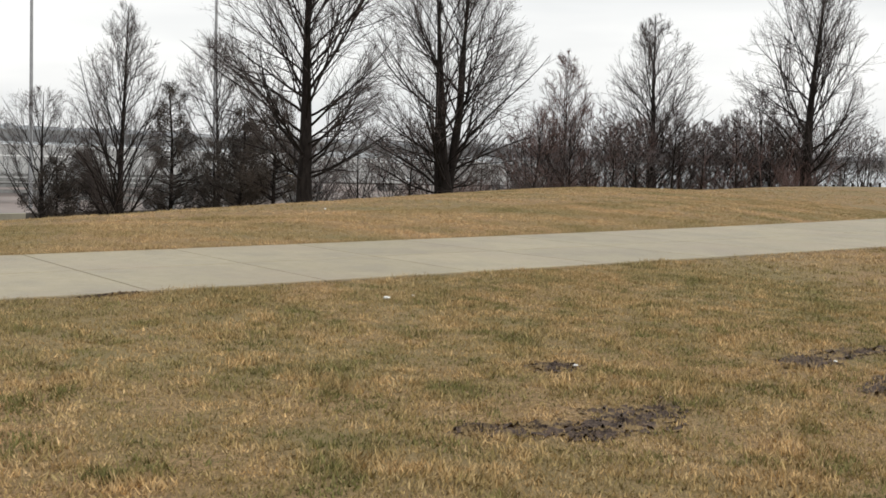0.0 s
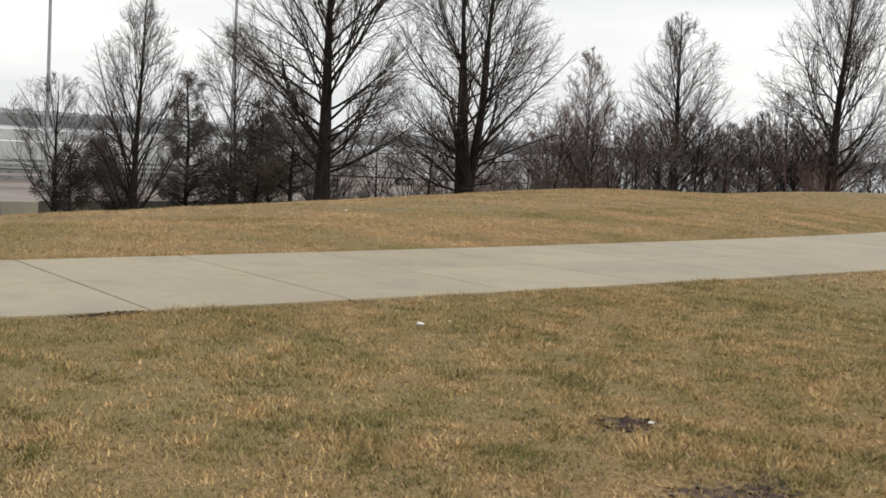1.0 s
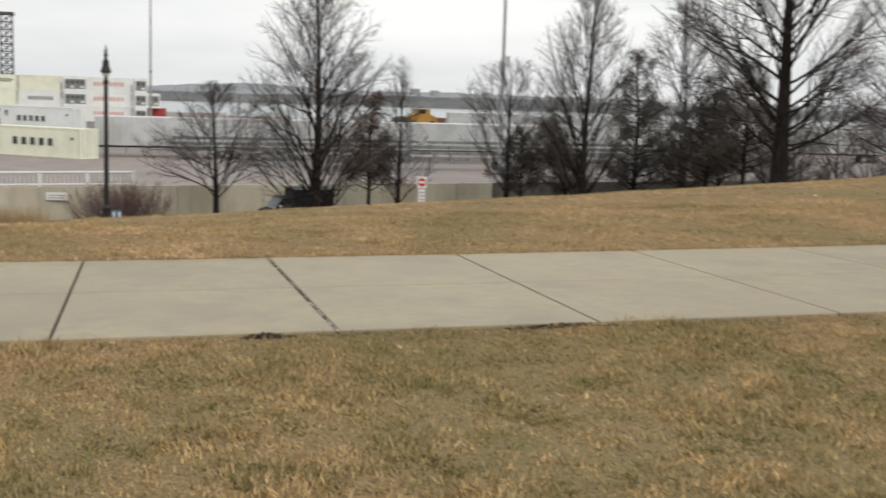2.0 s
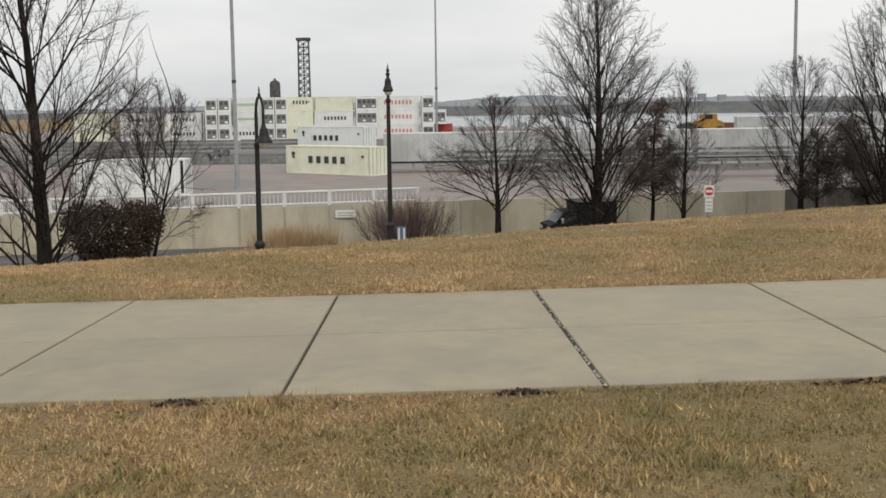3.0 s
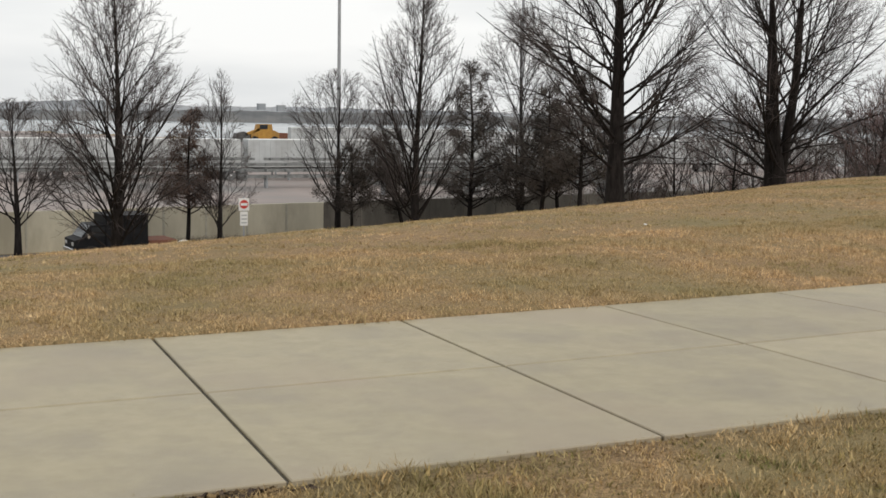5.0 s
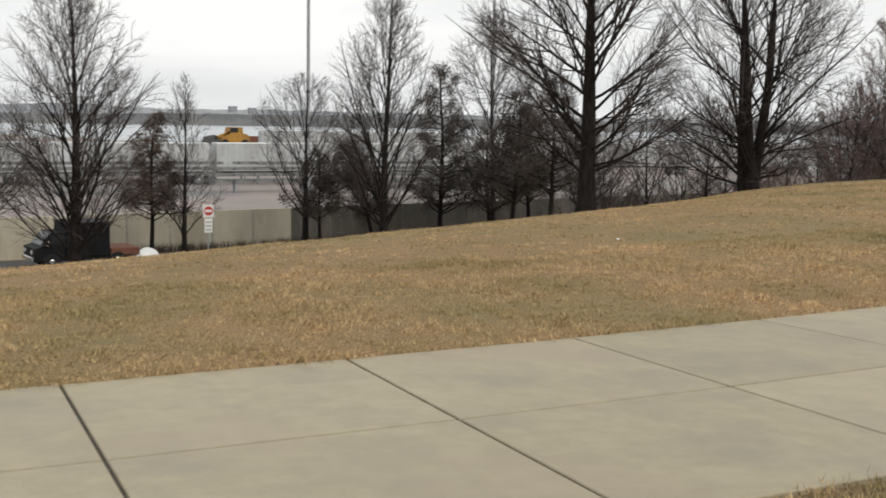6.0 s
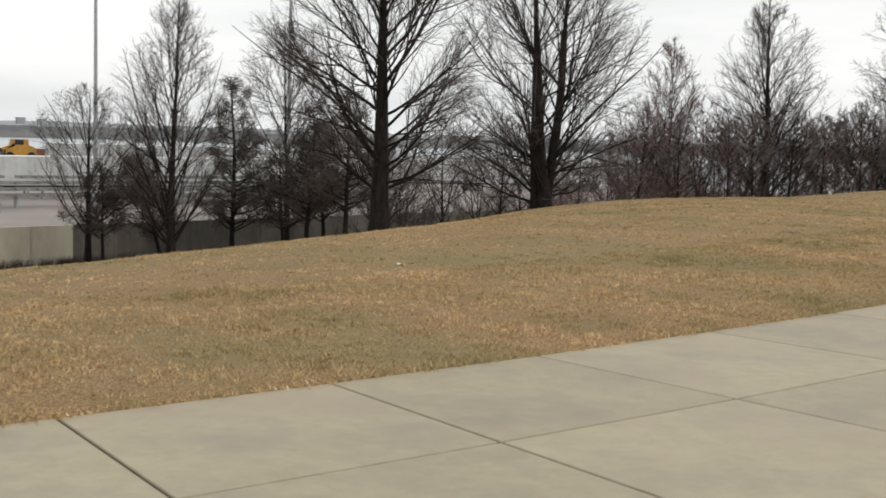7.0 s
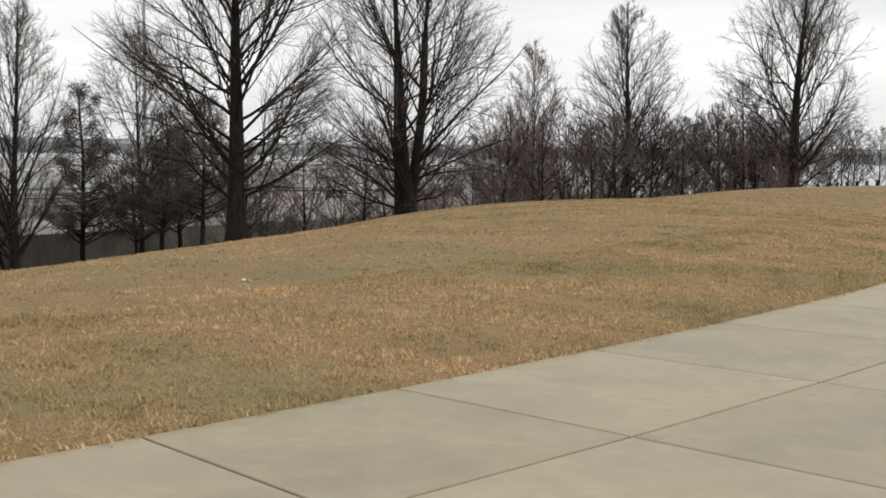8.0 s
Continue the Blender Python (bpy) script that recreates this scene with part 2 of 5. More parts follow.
def prism(outline, depth):
    """A body with the outline in x and z, and a depth in y."""
    bm = bmesh.new()
    a = [bm.verts.new((x, 0, z)) for x, z in outline]
    b = [bm.verts.new((x, depth, z)) for x, z in outline]
    bm.faces.new(a)
    bm.faces.new(b[::-1])
    for i in range(len(a)):
        j = (i + 1) % len(a)
        bm.faces.new((a[i], b[i], b[j], a[j]))
    return bm


def moved(bm, m):
    bm.transform(m)
    return bm


# ---- the lie of the land ----
def path_z(x):
    xc = np.clip(x, -15, 50)
    return 0.0511 + 0.0091 * xc - 0.000777 * np.where(xc > 24, 576 + 48 * (xc - 24), xc * xc)


def bent(x, a, b, c):
    """A parabola that runs straight on beyond the stretch where it was taken."""
    xl = np.clip(x, -14, 24)
    y = a + b * xl + c * xl * xl
    slope = b + 2 * c * xl
    return y + slope * np.clip(np.asarray(x) - xl, -20, 45)


def edge_far(x):
    return bent(x, 3.1882, 0.0221, 0.00844)


def edge_near(x):
    return bent(x, -0.2996, 0.0104, 0.006224)


def smooth_max(a, b, k):
    d = np.clip(0.5 + 0.5 * (a - b) / k, 0, 1)
    return b * (1 - d) + a * d + k * d * (1 - d)


def ripple(x, y):
    return (np.sin(1.7 * x + 0.6 * y + 1.3) * np.sin(1.1 * y - 0.4 * x) + 0.6 * np.sin(3.9 * x - 2.2 * y) * np.sin(3.1 * y + 1.7)) * 0.012


def wall_y(x):
    return 53.0 + 0.16 * (np.asarray(x) + 5)


def low_ground(x, y):
    """The level of the road below the bank, and of the yard and the sea bed beyond the wall."""
    street = -4.6 + 0.012 * np.clip(x, -30, 45) - 0.06 * np.clip(y - 44, -4, 12)
    far = -5.5 + 0 * street
    k = np.clip((y - wall_y(x) - 0.1) / 0.6, 0, 1)
    land = street * (1 - k) + far * k
    sea = np.clip((0.9 * np.asarray(x) + 0.45 * y - 192) / 14, 0, 1)
    return land * (1 - sea) - 12 * sea


def ground_z(x, y):
    x, y = np.asarray(x, float), np.asarray(y, float)
    yf, yn, zp = edge_far(x), edge_near(x), path_z(x)
    u = np.clip(y - yf, 0, 60)
    xc = np.clip(x, -10, 34) / 10
    c = 0.0008 + 0.0605 * xc - 0.01047 * xc * xc
    d = np.exp(-5.0114 + 0.1258 * xc - 0.0693 * xc * xc)
    bank = smooth_max(zp + c * u - d * u * u, low_ground(x, y), 1.2)
    s = np.clip(yn - y, 0, 60)
    lawn = zp - 0.02 - 0.022 * np.clip(s, 0, 14)
    z = np.where(y > (yf + yn) / 2, bank + 0.015, lawn)
    fade = np.clip(np.maximum(u, s) / 1.5, 0, 1) * (u < 50)
    return z + ripple(x, y) * fade


# ---- ground sheet ----
gx = np.concatenate([-np.geomspace(4000, 60, 14), np.arange(-50, -14, 1.5), np.arange(-14, 40, 0.5), np.arange(40, 110, 1.5), np.geomspace(112, 4500, 16)])
near_s = np.concatenate([[0.0, 0.02], np.arange(0.35, 14, 0.5), np.geomspace(15, 3000, 14)])
far_u = np.concatenate([[0.0, 0.02], np.arange(0.4, 60, 0.6), np.geomspace(61, 4500, 40)])
rows_y, rows_z = [], []
for s in near_s[::-1]:
    y = edge_near(gx) - s
    rows_y.append(y)
    rows_z.append(path_z(gx) - 0.08 if s == 0 else ground_z(gx, y))
for u in far_u:
    y = edge_far(gx) + u
    rows_y.append(y)
    rows_z.append(path_z(gx) - 0.08 if u == 0 else ground_z(gx, y))
GY, GZ = np.array(rows_y), np.array(rows_z)
nr, nc = GY.shape
GV = np.stack([np.broadcast_to(gx, GY.shape), GY, GZ], -1)
ii, jj = np.meshgrid(np.arange(nr - 1), np.arange(nc - 1), indexing="ij")
q = (ii * nc + jj).ravel()
ground = raw("ground", GV, np.stack([q, q + 1, q + nc + 1, q + nc], -1), M_LAWN, smooth=True)
tagged(ground, "dormant tan lawn with patches of faded green turf", "lawn", kind="structure")


def sheet(name, xs, ys_of_x, lift, mat, label, category):
    """A paved sheet that lies on the ground."""
    xs = np.asarray(xs, float)
    ts = np.linspace(0, 1, 24)
    V = []
    for t in ts:
        lo_, hi_ = ys_of_x(xs)
        y = lo_ + (hi_ - lo_) * t
        V.append(np.stack([xs, y, ground_z(xs, y) + lift], -1))
    V = np.array(V)
    a, b = np.meshgrid(np.arange(len(ts) - 1), np.arange(len(xs) - 1), indexing="ij")
    k = (a * len(xs) + b).ravel()
    ob = raw(name, V, np.stack([k, k + 1, k + len(xs) + 1, k + len(xs)], -1), mat, smooth=True)
    return tagged(ob, label, category, kind="structure")


sheet("road", np.arange(-60, 46, 1.0), lambda x: (wall_y(x) - 10.5, wall_y(x) - 1.6), 0.05, M_ASPHALT, "grey asphalt service road below the grassy bank", "road")
sheet("container_yard", np.arange(-140, 150, 2.0), lambda x: (wall_y(x) + 1.2, np.minimum(400 - 2.0 * x, 380)), 0.04, M_YARD, "brownish paved container yard beyond the wall", "yard")

sheet("yard_apron", np.arange(-140, 72, 2.0), lambda x: (143.0 + 0 * x, 236.0 + 0 * x), 0.09, M_APRON, "dark worn asphalt apron behind the container yard", "yard")

bm = bmesh.new()
wv = [bm.verts.new(p) for p in ((-3500, 250, -7.6), (4500, -400, -7.6), (4500, 4000, -7.6), (-3500, 4000, -7.6))]
bm.faces.new(wv)
tagged(part("water", bm, M_WATER), "pale grey harbour water under an overcast sky", "water", kind="structure")


def ridge(name, dist, base, height, seed, mat, label, a0=-50, a1=95, rough=0.35, swell=None):
    """A far skyline, laid on an arc."""
    rs = np.random.RandomState(seed)
    an = np.radians(np.linspace(a0, a1, 900))
    h = np.zeros(len(an))
    for f, amp in ((3, 0.5), (8, 0.25), (21, 0.15), (60, 0.10), (160, 0.08), (420, 0.07)):
        h += amp * np.sin(f * an * 2 + rs.rand() * 6.28)
    top = base + height * (0.62 + rough * h)
    if swell is not None:
        top = top + swell(np.degrees(an))
    front = np.stack([dist * np.sin(an), dist * np.cos(an), np.full(len(an), base - 3.0)], -1)
    crest = np.stack([dist * 1.02 * np.sin(an), dist * 1.02 * np.cos(an), top], -1)
    back = np.stack([dist * 1.12 * np.sin(an), dist * 1.12 * np.cos(an), np.full(len(an), base - 3.0)], -1)
    V = np.concatenate([front, crest, back])
    k = np.arange(len(an) - 1)
    F = np.concatenate([np.stack([k + o, k + 1 + o, k + 1 + o + len(an), k + o + len(an)], -1) for o in (0, len(an))])
    return tagged(raw(name, V, F, mat), label, "shore", kind="structure")


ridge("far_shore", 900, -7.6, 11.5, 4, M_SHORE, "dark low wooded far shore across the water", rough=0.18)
ridge("far_hill", 1500, -7.6, 17, 9, M_HILL_HAZE, "hazy grey hill ridge on the horizon", rough=0.22,
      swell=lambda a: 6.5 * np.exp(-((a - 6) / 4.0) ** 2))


# low buildings on the far ridge, in the hill's haze-tinted colour
far_b = thing("far_building", "tiny pale building on the far ridge", "building", "far buildings")
part("wall", boxed((-4.5, -4, -4), (4.5, 4, 3)), M_HILL_HAZE, far_b)
part("roof", boxed((-4.8, -4.3, 3), (4.8, 4.3, 3.5)), M_HILL_HAZE, far_b)
for n, (b_, lift) in enumerate(((13.9, 11.0), (14.8, 9.5), (17.2, 8.5))):
    m = Matrix.Translation((1470 * math.sin(radians(b_)), 1470 * math.cos(radians(b_)), lift - 5.0))
    if n == 0:
        far_b.matrix_basis = m
    else:
        copy_thing(far_b, m)


# ---- wall along the yard, in precast panels ----
wall = thing("yard_wall", "weathered precast concrete boundary wall below the bank", "wall")
wall["kind"] = "structure"
PANEL = 2.2
slope = math.atan(0.16)


def wall_top(x):
    return -3.24 + 0.005 * np.clip(x, -30, 50)


xs_w = np.arange(-46, 104, PANEL * math.cos(slope))
pan = boxed((0.02, 0, 0), (PANEL - 0.02, 0.16, 2.75), 0.015)
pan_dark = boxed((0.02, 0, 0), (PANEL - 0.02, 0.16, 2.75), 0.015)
pan_ob = dark_ob = None
# panels and pilasters past x = 17.8 take the darker concrete colour
for x in xs_w:
    m = Matrix.Translation((x, float(wall_y(x)), float(wall_top(x)) - 2.75)) @ Matrix.Rotation(slope, 4, "Z")
    if pan_ob is None:
        pan_ob = part("panel", pan, M_WALL, wall)
        pan_ob.matrix_basis = m
    else:
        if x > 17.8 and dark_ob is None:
            dark_ob = part("panel", pan_dark, M_WALL_DARK, wall, "dark grey wall panel")
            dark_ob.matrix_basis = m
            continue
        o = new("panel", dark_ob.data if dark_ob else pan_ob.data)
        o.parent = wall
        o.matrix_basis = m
post_ob = dark_post = None
for x in xs_w:
    m = Matrix.Translation((x, float(wall_y(x)), float(wall_top(x)) - 2.75)) @ Matrix.Rotation(slope, 4, "Z")
    if post_ob is None:
        post_ob = part("pilaster", boxed((-0.055, -0.03, 0), (0.055, 0.22, 2.7), 0.01), M_WALLCAP, wall)
        post_ob.matrix_basis = m
    else:
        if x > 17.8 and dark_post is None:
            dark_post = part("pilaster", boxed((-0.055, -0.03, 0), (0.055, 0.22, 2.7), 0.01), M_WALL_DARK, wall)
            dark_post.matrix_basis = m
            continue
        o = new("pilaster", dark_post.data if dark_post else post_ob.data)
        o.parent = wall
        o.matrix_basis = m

# white railing on the wall's lower stretch
rail = thing("railing", "white painted steel railing on top of the concrete wall", "railing")
x_end = 1.0
rail_posts = [x for x in xs_w if x < x_end]
for x in rail_posts:
    part("post", boxed((x - 0.08, float(wall_y(x)) + 0.02, float(wall_top(x)) - 0.25), (x + 0.08, float(wall_y(x)) + 0.14, float(wall_top(x)) + 0.72), 0.01), M_WHITE, rail)
for dz, r in ((0.66, 0.06), (0.08, 0.05)):
    for a, b in zip(rail_posts, rail_posts[1:]):
        part("rail", rod(bmesh.new(), (a, float(wall_y(a)) + 0.08, float(wall_top(a)) + dz), (b, float(wall_y(b)) + 0.08, float(wall_top(b)) + dz), r, sides=6), M_WHITE, rail)
bm = bmesh.new()
for x in np.arange(rail_posts[0], rail_posts[-1], 0.2):
    y, z = float(wall_y(x)) + 0.08, float(wall_top(x))
    rod(bm, (x, y, z + 0.08), (x, y, z + 0.66), 0.014, sides=4)
tagged(part("baluster", bm, M_WHITE, rail), kind="stuff")


# ---- bare trees ----
def unit(v):
    return v / np.maximum(np.linalg.norm(v, axis=-1, keepdims=True), 1e-9)


def grow(rs, start, heading, length, radius, steps, rise, wobble):
    """Polylines that start with a heading, bend upwards and wobble: (n, steps + 1, 3) and radii."""
    n = len(start)
    P = np.zeros((n, steps + 1, 3))
    P[:, 0] = start
    d = unit(heading)
    for k in range(steps):
        d = unit(d + np.array([0, 0, 1.0]) * np.reshape(rise, (-1, 1)) + rs.normal(0, wobble, (n, 3)))
        P[:, k + 1] = P[:, k] + d * (length / steps)[:, None]
    taper = np.linspace(1, 0.16, steps + 1)
    return P, radius[:, None] * taper


def sprout(rs, P, R, count, t0, t1, angle, spread, ratio, thin, steps, rise, wobble, least=0.05, rmin=0.004):
    """Side branches on every polyline of P."""
    n, k, _ = P.shape
    t = (t0 + (t1 - t0) * (np.arange(count) + rs.rand(n, count)) / count).ravel()
    who = np.repeat(np.arange(n), count)
    f = t * (k - 1)
    i = np.minimum(f.astype(int), k - 2)
    w = (f - i)[:, None]
    at = P[who, i] * (1 - w) + P[who, i + 1] * w
    T = unit(P[who, i + 1] - P[who, i])
    side = unit(np.cross(T, unit(rs.normal(0, 1, T.shape))))
    a = np.radians(rs.normal(angle, spread, len(t)))[:, None]
    heading = np.cos(a) * T + np.sin(a) * side
    whole = np.linalg.norm(np.diff(P, axis=1), axis=-1).sum(1)[who]
    length = np.maximum(whole * ratio * (1.12 - t * 0.75) * rs.uniform(0.65, 1.25, len(t)), least)
    rad = np.maximum(R[who, i] * (1 - w[:, 0]) + R[who, i + 1] * w[:, 0], rmin)
    rad = np.maximum(np.minimum(rad * 0.8, length * thin), rmin)
    return grow(rs, at, heading, length, rad, steps, rise, wobble)


def tubes(P, R, sides):
    """Corners and faces of tubes round polylines."""
    n, k, _ = P.shape
    T = unit(np.gradient(P, axis=1))
    ref = np.where(np.abs(T[..., 2:3]) > 0.9, np.array([1.0, 0, 0]), np.array([0, 0, 1.0]))
    A = unit(np.cross(T, ref))
    B = np.cross(T, A)
    an = np.arange(sides) * 2 * np.pi / sides
    V = P[:, :, None] + R[:, :, None, None] * (np.cos(an)[:, None] * A[:, :, None] + np.sin(an)[:, None] * B[:, :, None])
    idx = np.arange(n * k * sides).reshape(n, k, sides)
    nxt = np.roll(idx, -1, axis=2)
    F = np.stack([idx[:, :-1], nxt[:, :-1], nxt[:, 1:], idx[:, 1:]], -1).reshape(-1, 4)
    return V.reshape(-1, 3), F


def spikes(P, R):
    """Pointed twigs, three faces each, from polylines of two points."""
    d = unit(P[:, 1] - P[:, 0])
    a = unit(np.cross(d, np.array([0.3, 0.5, 0.8])))
    b = np.cross(d, a)
    r = R[:, :1]
    V = np.stack([P[:, 0] + r * a, P[:, 0] + r * (-0.5 * a + 0.87 * b), P[:, 0] + r * (-0.5 * a - 0.87 * b), P[:, 1]], 1)
    k = np.arange(len(P))[:, None, None] * 4
    return V.reshape(-1, 3), (k + np.array([[0, 1, 3], [1, 2, 3], [2, 0, 3]])).reshape(-1, 3)


def joined(items):
    V, F, base = [], [], 0
    items = list(items)
    if len({f.shape[1] for _, f in items}) > 1:
        items = [(v, np.concatenate([f[:, [0, 1, 2]], f[:, [0, 2, 3]]]) if f.shape[1] == 4 else f) for v, f in items]
    for v, f in items:
        V.append(v)
        F.append(f + base)
        base += len(v)
    return np.concatenate(V), np.concatenate(F)


def crown_width(z, height, wide, waist, point, foot):
    """The crown's half width at a height: widest at the waist, rounded or pointed above, drawn in below."""
    h = np.clip(z / height, 0, 1)
    low = foot + (1 - foot) * np.sin(np.clip(h / waist, 0, 1) * np.pi / 2)
    high = np.clip(1 - (np.clip(h - waist, 0, 1) / (1 - waist)) ** point, 0, 1) ** 0.66
    return wide * np.where(h < waist, low, high) + 0.12


def inside(P, R, env, rs, slack):
    """Leaves out branches that would reach out of the crown."""
    tip = P[:, -1]
    keep = np.hypot(tip[:, 0], tip[:, 1]) < env(tip[:, 2]) * (slack + rs.uniform(-0.1, 0.14, len(tip)))
    return P[keep], R[keep]


def bare_tree(label, seed, height, radius, limbs=40, first=0.14, wide=2.2, waist=0.5, point=1.7, foot=0.6, low=62, high=24, rise=0.02,
              stems=1, stem_spread=0.2, lean=0.0, fine=(6, 6, 5, 2), twig=None, name="tree", wobble=0.06, group="", twig_r=0.006, gather=1.25):
    """A leafless tree: stems, limbs, boughs, branches and twigs that fill a crown, standing at the origin."""
    rs = np.random.RandomState(seed)
    top = thing(name, label, "tree" if name != "shrub" else "shrub", group)
    env = lambda z: crown_width(z, height, wide, waist, point, foot)
    start = np.zeros((stems, 3))
    start[:, 2] = -0.4
    if stems > 1:
        start[:, :2] = rs.normal(0, radius * 0.45, (stems, 2))
    an = np.arange(stems) * 2 * np.pi / stems + rs.rand() * 6
    out = np.stack([np.cos(an), np.sin(an), np.zeros(stems)], -1) * (stem_spread if stems > 1 else 0)
    hs = height * (np.ones(stems) if stems == 1 else rs.uniform(0.82, 1.0, stems))
    P0, R0 = grow(rs, start, np.array([lean, 0, 1.0]) + out, hs, np.full(stems, radius if stems == 1 else radius * 0.62), 14, 0.10 if stems > 1 else 0.06, 0.016 if stems == 1 else 0.03)
    R0 *= np.linspace(1, 0.45, 15)
    R0[:, 0] *= 1.45
    R0[:, 1] *= 1.06
    n_l = limbs // stems
    t = (first + (0.97 - first) * ((np.arange(n_l) + rs.rand(stems, n_l) * 0.8) / n_l) ** gather).ravel()
    who = np.repeat(np.arange(stems), n_l)
    f = t * 14
    i = np.minimum(f.astype(int), 13)
    w = (f - i)[:, None]
    at = P0[who, i] * (1 - w) + P0[who, i + 1] * w
    az = np.arange(len(t)) * 2.39996 + rs.normal(0, 0.35, len(t))
    tilt = np.radians(np.clip(low + (high - low) * t ** 0.8 + rs.normal(0, 9, len(t)), 10, 86))
    hd = np.stack([np.sin(tilt) * np.cos(az), np.sin(tilt) * np.sin(az), np.cos(tilt)], -1)
    # each limb runs out to the edge of the crown
    reach = np.full(len(t), 0.4)
    for step in np.linspace(0.4, height, 60):
        tip = at + hd * step
        reach = np.where(np.hypot(tip[:, 0], tip[:, 1]) < env(tip[:, 2]), step, reach)
    L = np.clip(reach, 0.5, height * 0.66) * rs.uniform(0.8, 1.08, len(t))
    rr = np.minimum(np.maximum(R0[who, i] * rs.uniform(0.20, 0.37, len(t)), L * 0.0075), L * 0.0128)
    P1, R1 = grow(rs, at, hd, L, rr, 9, rise, wobble)
    P2, R2 = sprout(rs, P1, R1, fine[0], 0.14, 0.9, 28, 9, 0.62, 0.0125, 5, rise + 0.01, wobble, 0.25, twig_r * 1.7)
    short = (rs.rand(len(L), fine[0]) < np.clip((L / (0.23 * height)) ** 1.7, 0.1, 1)[:, None]).ravel()
    P2, R2 = inside(P2[short], R2[short], env, rs, 1.08)
    P3, R3 = sprout(rs, P2, R2, fine[1], 0.12, 0.95, 29, 10, 0.56, 0.0105, 2, 0.035, wobble * 1.2, 0.22, twig_r * 1.4)
    P3, R3 = inside(P3, R3, env, rs, 1.1)
    P4, R4 = sprout(rs, P3, R3, fine[2], 0.2, 1.0, 32, 11, 0.6, 0.008, 1, 0.05, wobble * 1.5, 0.2, twig_r)
    P4, R4 = inside(P4, R4, env, rs, 1.12)
    items = [tubes(P3, R3, 3), spikes(P4, np.maximum(R4, twig_r))]
    if fine[3]:
        P5, R5 = sprout(rs, P4, R4, fine[3], 0.3, 1.0, 30, 11, 0.7, 0.008, 1, 0.06, 0.14, 0.14, twig_r * 0.8)
        items.append(spikes(P5, np.maximum(R5, twig_r * 0.75)))
    raw("trunk", *joined([tubes(P0, R0, 10), tubes(P1, R1, 5), tubes(P2, R2, 3)]), M_BARK, top, smooth=True)
    raw("crown", *joined(items), twig or M_TWIG, top, "bare twigs without leaves")
    return top


def plant(ob, x, y, turn=0.0, size=1.0, sink=0.0):
    ob.matrix_basis = Matrix.Translation((x, y, float(ground_z(x, y)) - sink)) @ Matrix.Rotation(radians(turn), 4, "Z") @ Matrix.Scale(size, 4)
    return ob


def plant_copy(ob, x, y, turn=0.0, size=1.0, label=""):
    m = Matrix.Translation((x, y, float(ground_z(x, y)))) @ Matrix.Rotation(radians(turn), 4, "Z")
    c = copy_thing(ob, m)
    c.scale = (size, size, size)
    if label:
        tagged(c, label)
    return c


ROW = "bare trees along the bank"
plant(bare_tree("tall bare tree with a straight dark trunk beside the road", 11, 10.3, 0.28, 50, 0.13, 2.75, 0.52, 2.4, 0.85, 56, 16, 0.02, group=ROW, fine=(7, 6, 4, 1)), 5.72, 36.2, 20)
plant(bare_tree("large bare shade tree with a thick dark trunk", 23, 14.0, 0.37, 60, 0.13, 4.6, 0.42, 2.3, 0.8, 76, 20, 0.05, group=ROW, fine=(8, 6, 4, 1), wobble=0.075), 22.5, 32.4, 60)
plant(bare_tree("large bare tree with several upright stems from one base", 37, 15.0, 0.50, 64, 0.04, 5.3, 0.42, 2.3, 0.9, 68, 18, 0.045, stems=4, group=ROW, stem_spread=0.2, fine=(8, 6, 4, 1), twig_r=0.0068, wobble=0.075), 36.35, 41.4, 10)
plant(bare_tree("bare oval-crowned tree with low spreading limbs", 41, 16.6, 0.42, 54, 0.04, 4.9, 0.42, 2.0, 0.95, 58, 16, 0.03, group=ROW, fine=(7, 6, 4, 1), twig_r=0.0105), 74.2, 62.3, 0)
plant(bare_tree("broad bare tree with heavy low limbs", 59, 20.6, 0.55, 54, 0.04, 6.8, 0.42, 2.1, 0.9, 66, 18, 0.04, group=ROW, fine=(8, 6, 4, 1), twig_r=0.0105, wobble=0.075), 87.0, 56.0, 140)
plant(bare_tree("slender bare tree with forked grey limbs", 67, 8.8, 0.20, 24, 0.2, 2.8, 0.66, 2.6, 0.35, 50, 20, 0.02, fine=(7, 6, 4, 1), group=ROW, twig_r=0.0065, gather=1.5, wobble=0.08), 19.0, 54.0)
plant(bare_tree("bare tree with a tall straight leader", 71, 12.3, 0.24, 46, 0.10, 2.9, 0.36, 1.6, 0.9, 46, 14, 0.015, group=ROW, fine=(7, 6, 4, 1), twig_r=0.0065), 20.0, 45.6, 100)
plant(bare_tree("small bare tree with a rounded spreading crown", 83, 7.0, 0.20, 20, 0.24, 3.5, 0.6, 2.6, 0.35, 62, 24, 0.02, fine=(8, 6, 4, 1), group=ROW, twig_r=0.007, gather=1.8, wobble=0.08), 3.4, 51.0)
plant(bare_tree("big bare tree with many thin limbs near the lamp posts", 91, 14.6, 0.28, 44, 0.06, 3.5, 0.45, 1.9, 0.8, 54, 18, 0.03, group=ROW, fine=(7, 6, 4, 1)), -11.9, 30.0, 30)
plant(bare_tree("small leaning bare tree beside the clipped hedge", 97, 7.4, 0.14, 22, 0.2, 2.6, 0.55, 2.0, 0.5, 50, 22, 0.03, lean=0.12, stems=2, fine=(7, 6, 4, 1), group=ROW, twig_r=0.007), -10.4, 38.0)
